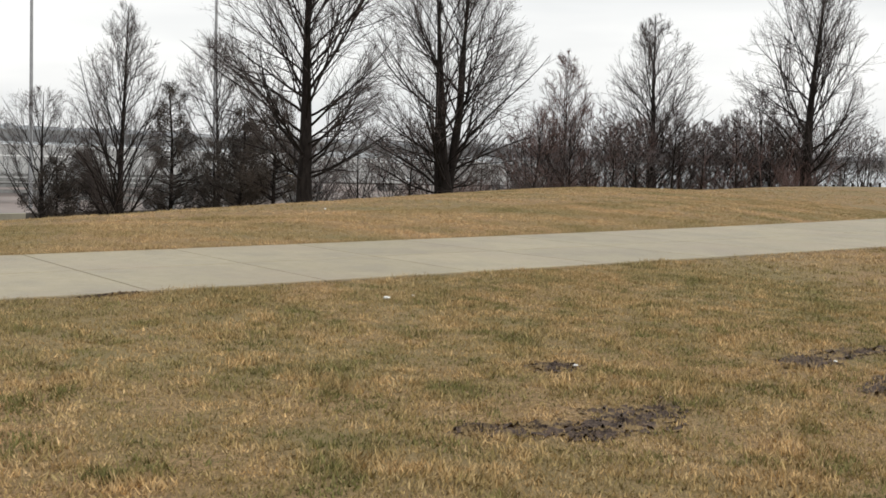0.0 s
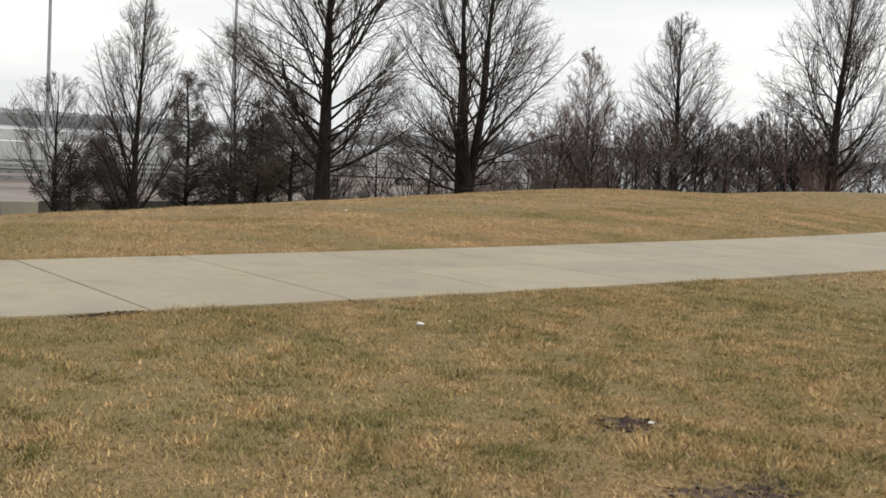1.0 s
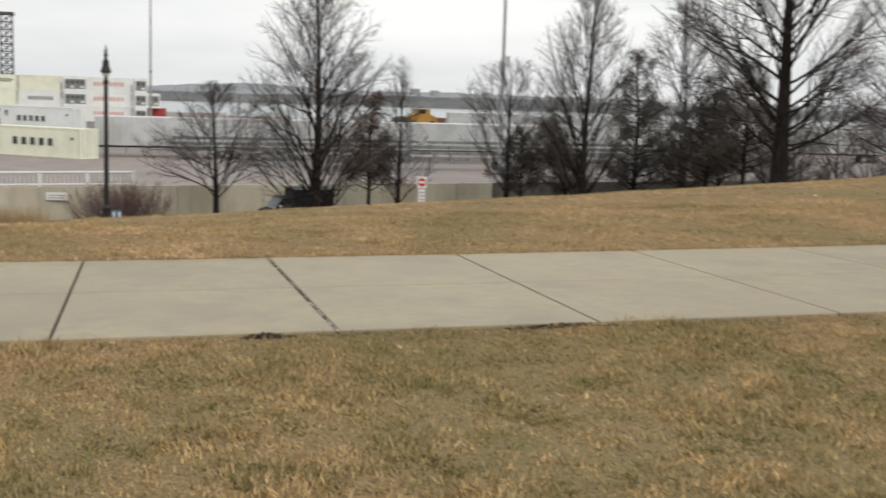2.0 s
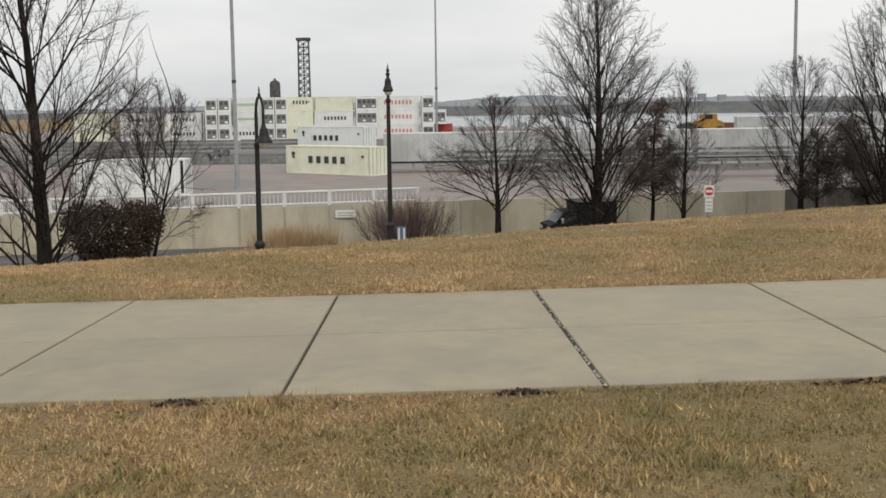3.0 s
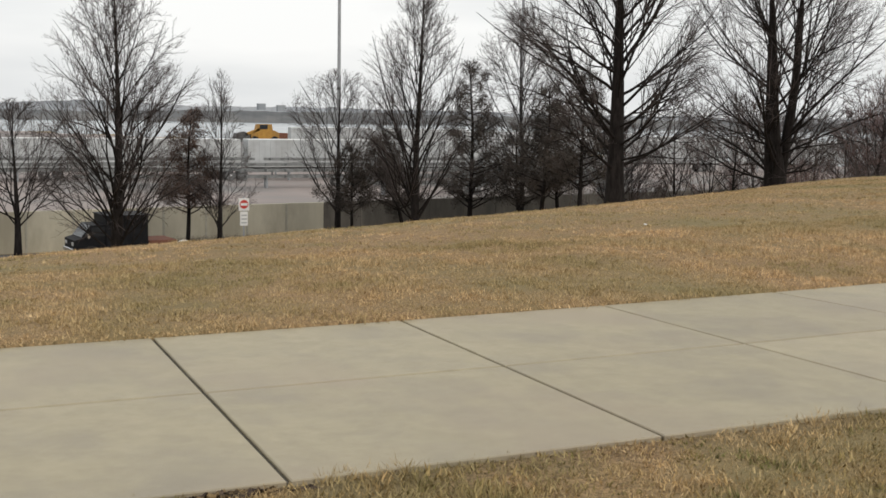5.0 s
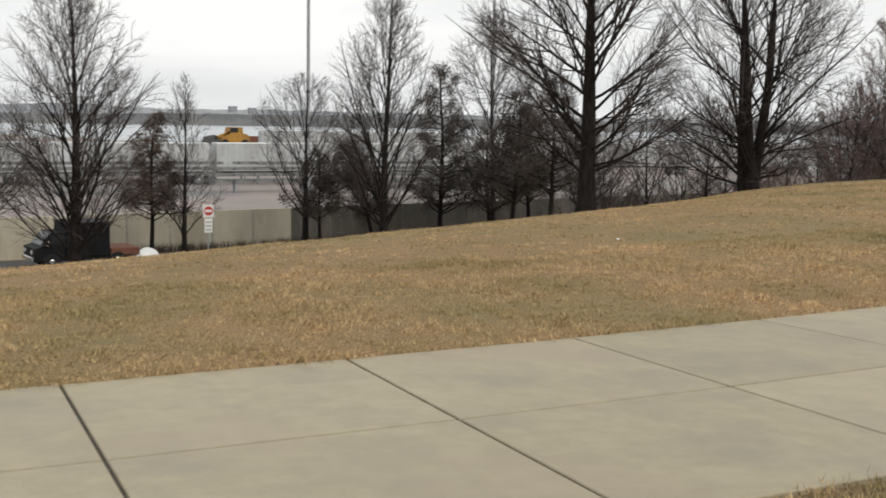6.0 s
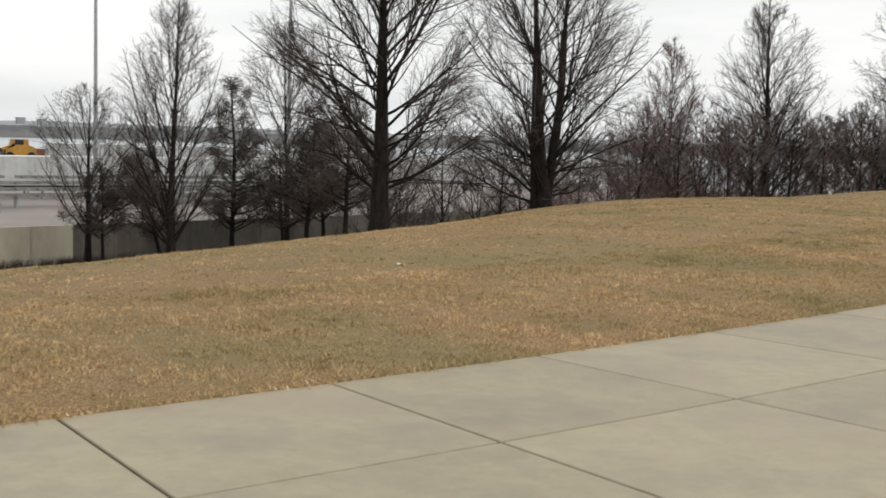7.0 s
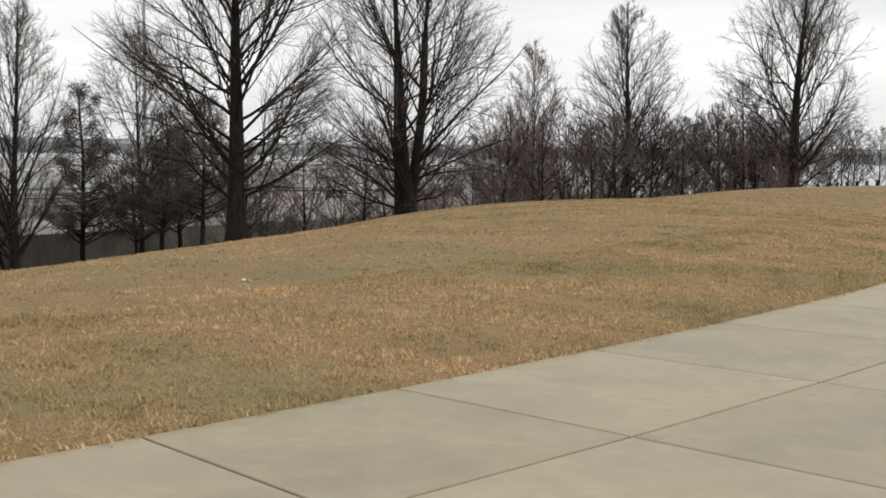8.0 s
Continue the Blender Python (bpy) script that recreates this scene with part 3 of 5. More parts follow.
plant(bare_tree("slim bare tree with one long side limb", 101, 8.4, 0.15, 24, 0.14, 2.0, 0.25, 1.0, 0.9, 54, 16, 0.06, fine=(7, 5, 4, 1), group=ROW, wobble=0.1), 12.2, 50.4, 200)
plant(bare_tree("bare tree behind the dark pines", 103, 12.4, 0.17, 40, 0.15, 3.3, 0.52, 2.2, 0.7, 54, 18, 0.02, fine=(7, 6, 4, 1), group=ROW, twig_r=0.0075), 29.9, 55.0)
THICKET = "bare thicket behind the trees"
sap = plant(bare_tree("young bare tree in the thicket", 111, 7.6, 0.12, 24, 0.10, 3.4, 0.5, 2.0, 0.6, 66, 26, 0.03, fine=(5, 4, 3, 0), twig=M_TWIG_GREY, group=THICKET, twig_r=0.013, wobble=0.10), 31.5, 47.5, 0, 0.7)
red_sap = plant(bare_tree("young bare tree with reddish twigs", 113, 8.2, 0.11, 30, 0.05, 3.4, 0.5, 1.9, 0.7, 64, 22, 0.03, stems=3, fine=(5, 4, 3, 0), twig=M_TWIG_RED, group=THICKET, twig_r=0.013, wobble=0.10), 61.5, 61.0)
fan = bare_tree("young bare tree with a fan of fine upright twigs", 117, 13.2, 0.15, 40, 0.06, 4.2, 0.26, 1.1, 0.95, 46, 14, 0.02, fine=(7, 6, 4, 1), twig=M_TWIG_RED, group=THICKET, twig_r=0.010)


def spot(bearing, reach):
    """A place by compass bearing and distance from the path's bend."""
    return 2.7 + reach * math.sin(radians(bearing)), -2.5 + reach * math.cos(radians(bearing))


plant(fan, *spot(43.4, 88))
rs_t = np.random.RandomState(5)
for n, (bearing, reach, size, kind_) in enumerate((
        (35.5, 62, 0.8, 0), (39.2, 74, 0.75, 0), (40.6, 80, 0.85, 0), (41.9, 76, 0.9, 1), (44.9, 82, 0.95, 1), (46.2, 78, 0.8, 0),
        (47.6, 96, 1.05, 0), (48.9, 92, 1.0, 0), (49.6, 104, 1.1, 1), (50.3, 96, 0.95, 0), (51.2, 108, 1.15, 1), (52.0, 98, 1.0, 0), (52.8, 106, 1.05, 1),
        (53.6, 100, 0.95, 0), (54.6, 110, 1.0, 0), (56.8, 112, 0.85, 0), (57.8, 118, 0.9, 0), (58.9, 112, 0.8, 0), (60.2, 118, 0.85, 0),
        (29.6, 60, 0.7, 0), (36.6, 70, 0.8, 1), (37.8, 68, 0.7, 0), (30.8, 66, 0.75, 1),
        (41.2, 92, 1.0, 1), (42.6, 84, 0.9, 0), (45.6, 94, 1.0, 1), (46.9, 88, 0.9, 1), (48.2, 102, 1.05, 1), (49.2, 98, 0.9, 0), (50.9, 102, 1.0, 0), (52.4, 112, 1.15, 0),
        (53.2, 114, 1.1, 1), (54.1, 106, 0.95, 1), (55.3, 116, 1.0, 1), (53.1, 104, 1.5, 0), (43.3, 94, 1.0, 1), (46.0, 100, 1.15, 1), (51.6, 114, 1.25, 1), (54.8, 120, 1.2, 0), (50.0, 112, 1.2, 0), (57.4, 122, 1.1, 1), (43.9, 78, 0.8, 0), (47.3, 82, 0.75, 0), (32.8, 64, 0.8, 0), (34.4, 68, 0.8, 1))):
    x, y = spot(bearing, reach)
    plant_copy(red_sap if kind_ else sap, x, y, 47 * n, size * rs_t.uniform(0.92, 1.08))


def pine(label, seed, height, radius, spread, bare=0.12, mat=None, lean=0.0, density=1.0, group=""):
    """A thin conifer: trunk, whorled boughs and tufts of needles."""
    rs = np.random.RandomState(seed)
    top = thing("pine", label, "tree", group)
    P0, R0 = grow(rs, np.array([[0, 0, -0.4]]), np.array([[lean, 0, 1.0]]), np.array([height]), np.array([radius]), 12, np.array([0.03]), 0.03)
    n = int(30 * density)
    t = bare + (0.985 - bare) * ((np.arange(n) + rs.rand(n)) / n) ** 1.2
    f = t * 12
    i = np.minimum(f.astype(int), 11)
    w = (f - i)[:, None]
    at = P0[0, i] * (1 - w) + P0[0, i + 1] * w
    az = np.arange(n) * 2.4 + rs.normal(0, 0.4, n)
    tilt = np.radians(rs.normal(74, 9, n))
    hd = np.stack([np.sin(tilt) * np.cos(az), np.sin(tilt) * np.sin(az), np.cos(tilt)], -1)
    L = spread * ((1 - t) ** 0.62 + 0.10) * rs.uniform(0.6, 1.25, n)
    P1, R1 = grow(rs, at, hd, L, np.minimum(R0[0, i] * 0.4, 0.05), 6, 0.08, 0.09)
    P2, R2 = sprout(rs, P1, R1, 8, 0.2, 1.0, 46, 12, 0.42, 0.02, 3, 0.10, 0.12)
    raw("trunk", *joined([tubes(P0, R0, 8), tubes(P1, R1, 5), tubes(P2, R2, 3)]), M_BARK, top, smooth=True)
    tips = np.concatenate([P2[:, 2:].reshape(-1, 3), P1[:, 4:].reshape(-1, 3)])
    tips = tips[rs.rand(len(tips)) < np.clip(1.15 - (tips[:, 2] / height) ** 2, 0.2, 1)]
    m = 18
    c = np.repeat(tips, m, axis=0) + rs.normal(0, 0.12, (len(tips) * m, 3))
    d = unit(rs.normal(0, 1, c.shape) + np.array([0, 0, 0.45]))
    s = unit(np.cross(d, rs.normal(0, 1, c.shape)))
    ln = rs.uniform(0.10, 0.24, (len(c), 1))
    V = np.stack([c - s * 0.016, c + s * 0.016, c + d * ln], 1).reshape(-1, 3)
    raw("crown", V, np.arange(len(V)).reshape(-1, 3), mat or M_NEEDLE, top, "sparse dark needles")
    return top


PINES = "dark pines along the wall"
plant(pine("tall ragged dark pine", 121, 9.6, 0.16, 2.5, 0.2, group=PINES, density=2.3), *spot(22.7, 60))
p_dense = plant(pine("dense dark bushy pine", 127, 7.6, 0.14, 2.4, 0.3, group=PINES, density=1.5), *spot(26.2, 55))
plant_copy(p_dense, *spot(28.0, 53), 80, 1.0)
plant_copy(p_dense, *spot(27.0, 60), 140, 0.95)
plant_copy(p_dense, *spot(25.1, 58), 230, 0.8)
plant(pine("low leaning dark pine", 131, 5.9, 0.12, 2.1, 0.34, lean=-0.32, group=PINES, density=1.7), *spot(19.6, 57), 10)
plant(pine("low ragged dark pine under the taller trees", 137, 5.2, 0.1, 1.8, 0.36, group=PINES), 18.4, 49.8, 200)
plant(pine("narrow pine with rusty brown needles", 139, 6.9, 0.12, 1.9, 0.30, mat=M_NEEDLE_RED, group=PINES, density=1.5), 11.0, 52.0)


def hedge(label, seed, width, depth, tall, leaf=0.06, n=9000):
    """A clipped hedge, narrow at the foot and flat on top."""
    rs = np.random.RandomState(seed)
    top = thing("hedge", label, "hedge")
    h = rs.rand(n) ** 0.7
    r = np.sqrt(rs.rand(n)) ** 0.6
    a = rs.rand(n) * 6.2832
    k = 0.3 + 0.7 * np.minimum(h * 1.35, 1) * (1 - 0.18 * h ** 6)
    lump = 1 + 0.07 * np.sin(5 * a + 3 * h) + 0.05 * np.sin(11 * a)
    c = np.stack([r * k * lump * width / 2 * np.cos(a), r * k * lump * depth / 2 * np.sin(a), h * tall * (1 + 0.05 * np.sin(7 * a)) - 0.1], -1)
    d, e = unit(rs.normal(0, 1, c.shape)), unit(rs.normal(0, 1, c.shape))
    V = np.stack([c - d * leaf, c + e * leaf * 0.6, c + d * leaf, c - e * leaf * 0.6], 1).reshape(-1, 3)
    raw("foliage", V, np.arange(len(V)).reshape(-1, 4), M_HEDGE, top)
    P, R = grow(rs, rs.normal(0, 0.15, (14, 3)) * np.array([1, 1, 0]) - np.array([0, 0, 0.2]), np.stack([rs.normal(0, 0.5, 14), rs.normal(0, 0.5, 14), np.ones(14)], -1),
                np.full(14, tall), np.full(14, 0.03), 5, 0.05, 0.1)
    raw("stem", *tubes(P, R, 5), M_BARK, top)
    return top


plant(hedge("dark brown clipped hedge with a flat top", 141, 3.6, 2.8, 2.75, 0.07, 12000), -11.3, 36.0, 0)


def shrub(label, seed, width, tall, stems, twig, fine=(7, 5, 0), group=""):
    rs = np.random.RandomState(seed)
    top = thing("shrub", label, "shrub", group)
    start = rs.normal(0, 0.16 * width, (stems, 3)) * np.array([1, 1, 0]) - np.array([0, 0, 0.15])
    hd = np.stack([start[:, 0] * 1.4 / width, start[:, 1] * 1.4 / width, np.ones(stems)], -1) + rs.normal(0, 0.12, (stems, 3))
    P, R = grow(rs, start, hd, tall * rs.uniform(0.7, 1.1, stems), np.full(stems, 0.018), 6, 0.02, 0.09)
    P2, R2 = sprout(rs, P, R, fine[0], 0.2, 1.0, 30, 10, 0.4, 0.012, 3, 0.05, 0.12, 0.1, 0.006)
    P3, R3 = sprout(rs, P2, R2, fine[1], 0.2, 1.0, 35, 10, 0.45, 0.012, 2, 0.05, 0.12, 0.1, 0.005)
    raw("crown", *joined([tubes(P, R, 4), tubes(P2, R2, 3), spikes(P3[:, [0, -1]], R3)]), twig, top, "dense bare twigs")
    return top


plant(shrub("bare brownish shrub in front of the concrete wall", 151, 4.4, 2.2, 230, M_TWIG_RED), -1.0, 50.5)
for n, (b, r, w_, h_) in enumerate(((43.2, 80, 5, 3.2), (41.6, 72, 4, 2.6), (44.6, 88, 5, 3.0), (47.0, 90, 5, 2.8), (50.6, 98, 6, 3.0), (53.2, 104, 5, 2.8), (38.4, 64, 3.5, 2.2), (31.6, 58, 3.5, 2.0), (55.0, 96, 4, 2.6))):
    plant(shrub("low bare reddish shrub in the thicket", 160 + n, w_, h_, 46, M_TWIG_RED if n % 2 == 0 else M_TWIG, group="low shrubs"), *spot(b, r))


# far brush: the paler twig colour stands in for distance haze
for n, (b, r) in enumerate(((33.5, 92), (35.5, 98), (37.6, 96), (39.8, 102), (42.2, 106), (45.4, 110), (48.4, 114))):
    plant(shrub("tall dry brown brush beyond the thicket", 190 + n, 8.5, 3.0, 60, M_TWIG_TAN, fine=(6, 4, 0), group="dry brush"), *spot(b, r))


def brushwood(label, seed, b0, b1, r0, r1, count, tall, mat):
    """A belt of far bare undergrowth that nobody could count, as one mesh."""
    rs = np.random.RandomState(seed)
    at = np.array([(*spot(b, r), 0.0) for b, r in zip(rs.uniform(b0, b1, count), rs.uniform(r0, r1, count))])
    at[:, 2] = ground_z(at[:, 0], at[:, 1]) - 0.2
    hd = np.stack([rs.normal(0, 0.22, count), rs.normal(0, 0.22, count), np.ones(count)], -1)
    long = tall * rs.uniform(0.6, 1.15, count) * (1 + 0.22 * np.sin(0.23 * at[:, 0] + seed) + 0.12 * np.sin(0.71 * at[:, 0]))
    P, R = grow(rs, at, hd, long, np.full(count, 0.045), 6, 0.01, 0.07)
    P2, R2 = sprout(rs, P, R, 9, 0.12, 1.0, 38, 12, 0.42, 0.014, 3, 0.04, 0.12, 0.3, 0.012)
    P3, R3 = sprout(rs, P2, R2, 5, 0.15, 1.0, 38, 12, 0.5, 0.012, 1, 0.04, 0.12, 0.2, 0.012)
    ob = raw("undergrowth", *joined([tubes(P, R, 4), tubes(P2, R2, 3), spikes(P3, R3)]), mat)
    return tagged(ob, label, "undergrowth", kind="stuff")


brushwood("dense bare grey-brown undergrowth behind the trees", 221, 37.5, 57.5, 104, 132, 110, 6.6, M_TWIG_GREY)
brushwood("bare reddish undergrowth behind the trees", 223, 39.5, 56.5, 92, 124, 80, 5.6, M_TWIG_RED)
brushwood("low bare undergrowth beyond the pines", 227, 24.0, 39.0, 68, 84, 110, 3.2, M_TWIG_TAN)


def tufts(name, label, seed, centres, height, per, mat, width, category="grass"):
    """Clumps of long blades, as one mesh."""
    rs = np.random.RandomState(seed)
    c = np.repeat(np.asarray(centres, float), per, axis=0)
    c[:, :2] += rs.normal(0, 0.16, (len(c), 2))
    base = np.column_stack([c, ground_z(c[:, 0], c[:, 1]) - 0.02])
    d = unit(np.column_stack([rs.normal(0, 0.28, (len(c), 2)), np.ones(len(c))]))
    a = rs.rand(len(c)) * 6.2832
    s = np.column_stack([np.cos(a), np.sin(a), np.zeros(len(c))]) * width
    V = np.stack([base - s, base + s, base + d * height * rs.uniform(0.6, 1.15, (len(c), 1))], 1).reshape(-1, 3)
    return tagged(raw(name, V, np.arange(len(V)).reshape(-1, 3), mat), label, category, kind="stuff")


rs_g = np.random.RandomState(8)
tufts("tall_grass", "dry tan ornamental grass at the foot of the wall", 171, np.column_stack([rs_g.normal(-5.9, 0.75, 34), rs_g.normal(45.5, 0.5, 34)]), 1.35, 90, M_TALLGRASS, 0.009)
wx = rs_g.uniform(8, 30, 90)
tufts("weeds", "low green and brown weeds along the wall's foot", 173, np.column_stack([wx, wall_y(wx) - 0.6 - rs_g.rand(90) * 0.6]), 0.55, 60, M_NEEDLE, 0.012, "weeds")

# ---- the path in concrete panels ----
path_thing = thing("footpath", "pale concrete footpath of square panels with dark joints", "path")
path_thing["kind"] = "structure"
bed_x = np.arange(-40, 60, 0.5)
bed = []
for f_ in (0.004, 0.25, 0.5, 0.75, 0.996):
    y = edge_near(bed_x) + f_ * (edge_far(bed_x) - edge_near(bed_x))
    bed.append(np.stack([bed_x, y, path_z(bed_x) - 0.016], -1))
bed = np.array(bed)
a, b = np.meshgrid(np.arange(4), np.arange(len(bed_x) - 1), indexing="ij")
k = (a * len(bed_x) + b).ravel()
tagged(raw("path_bed", bed, np.stack([k, k + 1, k + len(bed_x) + 1, k + len(bed_x)], -1), M_GRIT), "dark gritty bed showing in the path's joints", "path bed", kind="structure")


def joint_x(n, far_side):
    if far_side:
        known, step = (-0.05, 1.77, 3.66, 5.53, 7.46, 9.68, 11.88), 2.15
    else:
        known, step = (-0.03, 1.80, 3.74, 5.75, 7.98, 10.40, 12.85), 2.40
    if n < 0:
        return (1.68 if far_side else 1.81) * n
    return known[n] if n < 7 else known[6] + step * (n - 6)


def slab(corners):
    """A panel with chamfered top edges on the given corners, counter-clockwise."""
    bm = bmesh.new()
    c = [Vector((x, y, float(path_z(x)))) for x, y in corners]
    mid = sum(c, Vector()) / 4
    rings = []
    for dz, inset in ((-0.09, 0.0), (-0.006, 0.0), (0.0, 0.006)):
        rings.append([bm.verts.new(p + (mid - p).normalized() * inset * 1.4 + Vector((0, 0, dz))) for p in c])
    for r0, r1 in zip(rings, rings[1:]):
        for i in range(4):
            bm.faces.new((r0[i], r0[(i + 1) % 4], r1[(i + 1) % 4], r1[i]))
    bm.faces.new(rings[-1])
    return bm


def on_path(n, f_, gap):
    """The place on joint n, a share f_ across the path, moved along it by gap."""
    xn_, xf_ = joint_x(n, False) + gap, joint_x(n, True) + gap
    x = xn_ + (xf_ - xn_) * f_
    yn_, yf_ = float(edge_near(xn_)), float(edge_far(xf_))
    return x, yn_ + (yf_ - yn_) * f_


for n in range(-12, 20):
    for f0, f1 in ((0.0, 0.4966), (0.5034, 1.0)):
        g0 = 0.017 if n == 0 else 0.011
        g1 = -0.017 if n + 1 == 0 else -0.011
        part("panel", slab([on_path(n, f0, g0), on_path(n + 1, f0, g1), on_path(n + 1, f1, g1), on_path(n, f1, g0)]), M_CONC, path_thing)

# loose grit in the wide joint
rs_p = np.random.RandomState(12)
bm = bmesh.new()
for _ in range(70):
    f_ = rs_p.rand() ** 1.4
    x, y = on_path(0, f_, rs_p.normal(0, 0.007))
    s = rs_p.uniform(0.004, 0.012)
    bmesh.ops.create_icosphere(bm, subdivisions=1, radius=s, matrix=Matrix.Translation((x, y, float(path_z(x)) - 0.008)) @ Matrix.Diagonal((1, rs_p.uniform(0.6, 1.2), 0.6, 1)))
tagged(part("joint_gravel", bm, M_PEBBLE), "loose pale gravel in the path's widest joint", "gravel", kind="stuff")

# ---- bare soil ----
SOIL = [(2.35, -5.8, 0.34, 0.26, 10), (1.78, -5.72, 0.34, 0.16, -8), (2.78, -5.7, 0.2, 0.12, 20), (1.98, -5.95, 0.2, 0.1, 0), (1.45, -5.55, 0.15, 0.08, 0), (3.0, -4.45, 0.17, 0.13, 0), (5.05, -5.1, 0.42, 0.2, 20),
        (4.75, -5.95, 0.45, 0.14, 30), (5.7, -5.0, 0.4, 0.16, 0),
        (1.5, -0.345, 0.38, 0.024, 2), (-0.5, -0.37, 0.16, 0.03, 0), (-2.35, -0.37, 0.16, 0.035, 0), (-4.2, -0.36, 0.24, 0.03, 0)]
SOIL = [(a, b, c * (1.3 if b < -1 else 1.0), d * (1.3 if b < -1 else 1.0), e) for a, b, c, d, e in SOIL]


def soil_share(x, y):
    """Below one inside a bare patch."""
    best = np.full(np.shape(x), 9.0)
    for cx, cy, rx, ry, turn in SOIL:
        c, s = math.cos(radians(turn)), math.sin(radians(turn))
        u, v = ((x - cx) * c + (y - cy) * s) / rx, (-(x - cx) * s + (y - cy) * c) / ry
        an = np.arctan2(v, u)
        best = np.minimum(best, np.hypot(u, v) / (1 + 0.16 * np.sin(3 * an + cx * 7) + 0.12 * np.sin(7 * an + cy * 5) + 0.08 * np.sin(13 * an)))
    return best


for n, (cx, cy, rx, ry, turn) in enumerate(SOIL):
    rs = np.random.RandomState(200 + n)
    na, nrad = 56, 16
    an = np.arange(na) * 2 * np.pi / na
    rr = np.linspace(0, 1.12, nrad)
    A, Rr = np.meshgrid(an, rr)
    edge = 1 + 0.16 * np.sin(3 * A + cx * 7) + 0.12 * np.sin(7 * A + cy * 5) + 0.08 * np.sin(13 * A)
    u, v = Rr * edge * np.cos(A) * rx, Rr * edge * np.sin(A) * ry
    c, s = math.cos(radians(turn)), math.sin(radians(turn))
    x, y = cx + u * c - v * s, cy + u * s + v * c
    z = ground_z(x, y) + 0.016 * (1 - (Rr / 1.05) ** 2) + rs.normal(0, 0.010, x.shape) * (Rr < 1.0)
    idx = np.arange(na * nrad).reshape(nrad, na)
    F = np.stack([idx[:-1], np.roll(idx, -1, 1)[:-1], np.roll(idx, -1, 1)[1:], idx[1:]], -1).reshape(-1, 4)
    # the rim breaks up into crumbs between the tufts
    clump = np.sin(3.1 * A + 5 * Rr + cx * 3) * np.sin(9 * Rr + cy) * 0.3 + rs.rand(nrad, na) * 0.7
    F = F[((clump + 0.22) > (Rr * 0.95) ** 1.4)[:-1].ravel()]
    tagged(raw("soil_patch", np.stack([x, y, z], -1), F, M_SOIL, smooth=True), "worn patch of dark bare soil in the lawn", "soil", "bare soil patches", "structure")


# ---- grass blades ----
def blades(name, label, seed, count, place, tall, width, mat=None):
    rs = np.random.RandomState(seed)
    x, y = place(rs, count // 9)
    x = np.repeat(x, 9) + rs.normal(0, 0.036, len(x) * 9)
    y = np.repeat(y, 9) + rs.normal(0, 0.036, len(y) * 9)
    lie = np.repeat(rs.normal(0, 0.45, (len(x) // 9, 2)), 9, axis=0)
    long = np.repeat(rs.uniform(0.6, 1.4, len(x) // 9), 9)
    bare = soil_share(x, y)
    tuft = np.repeat(rs.rand(len(x) // 9), 9)
    keep = (bare > 0.25 + 0.95 * tuft) | (tuft < 0.58)
    x, y, lie, long = x[keep], y[keep], lie[keep], long[keep]
    thick = 0.75 + 0.35 * np.sin(2.3 * x + 1.1 * y) * np.sin(1.9 * y - 0.7 * x + 1) + 0.3 * np.sin(6.1 * x - 2 * y) * np.sin(5.3 * y + x)
    n = len(x)
    base = np.column_stack([x, y, ground_z(x, y) - 0.006])
    d = unit(np.column_stack([lie + rs.normal(0, 0.55, (n, 2)), np.ones(n)]))
    a = rs.rand(n) * 6.2832
    s = np.column_stack([np.cos(a), np.sin(a), np.zeros(n)]) * (width * rs.uniform(0.6, 1.3, n))[:, None]
    ln = (tall * long * rs.uniform(0.6, 1.2, n) * np.clip(thick, 0.62, 1.3))[:, None]
    V = np.stack([base - s, base + s, base + d * ln], 1).reshape(-1, 3)
    return tagged(raw(name, V, np.arange(len(V)).reshape(-1, 3), mat or M_BLADE), label, "grass", kind="stuff")


def near_side(x0, x1, s0, s1, lean=1.0):
    def f(rs, n):
        x = rs.uniform(x0, x1, n) + rs.normal(0, 0.7, n)
        return x, edge_near(x) - (s0 + (s1 - s0) * rs.rand(n) ** lean * (1 + 0.22 * rs.rand(n) ** 2))
    return f


def far_side(x0, x1, u0, u1):
    def f(rs, n):
        x = rs.uniform(x0, x1, n) + rs.normal(0, 0.7, n)
        return x, edge_far(x) + rs.uniform(u0, u1, n)
    return f


blades("grass", "short dormant tan grass before the path", 301, 190000, near_side(-4.6, 9, 0.0, 8.2, 0.9), 0.046, 0.0064)
blades("grass", "patchy faded green and tan grass", 307, 310000, near_side(-4.6, 9, 0.0, 8.4, 0.75), 0.05, 0.0066, M_BLADE_GREEN)
blades("grass", "short dry grass along the path's near edge", 302, 50000, near_side(-5.5, 9, -0.03, 1.3), 0.055, 0.0035)
blades("grass", "short dry tan grass along the path's far edge", 303, 230000, far_side(-6.5, 17, -0.03, 4.4), 0.05, 0.0048)
blades("grass", "dormant tan grass on the bank", 304, 190000, far_side(-10, 34, 3.9, 16), 0.045, 0.0074)
blades("grass", "short dormant grass farther along the lawn", 305, 90000, near_side(8.0, 24, 0.0, 8.0), 0.055, 0.009)
blades("grass", "short dormant grass along the far stretch of the path", 308, 70000, far_side(16.5, 36, -0.03, 4.4), 0.05, 0.0085)
blades("grass", "dormant grass on the far end of the bank", 306, 100000, far_side(16, 62, 3.0, 32), 0.05, 0.014)


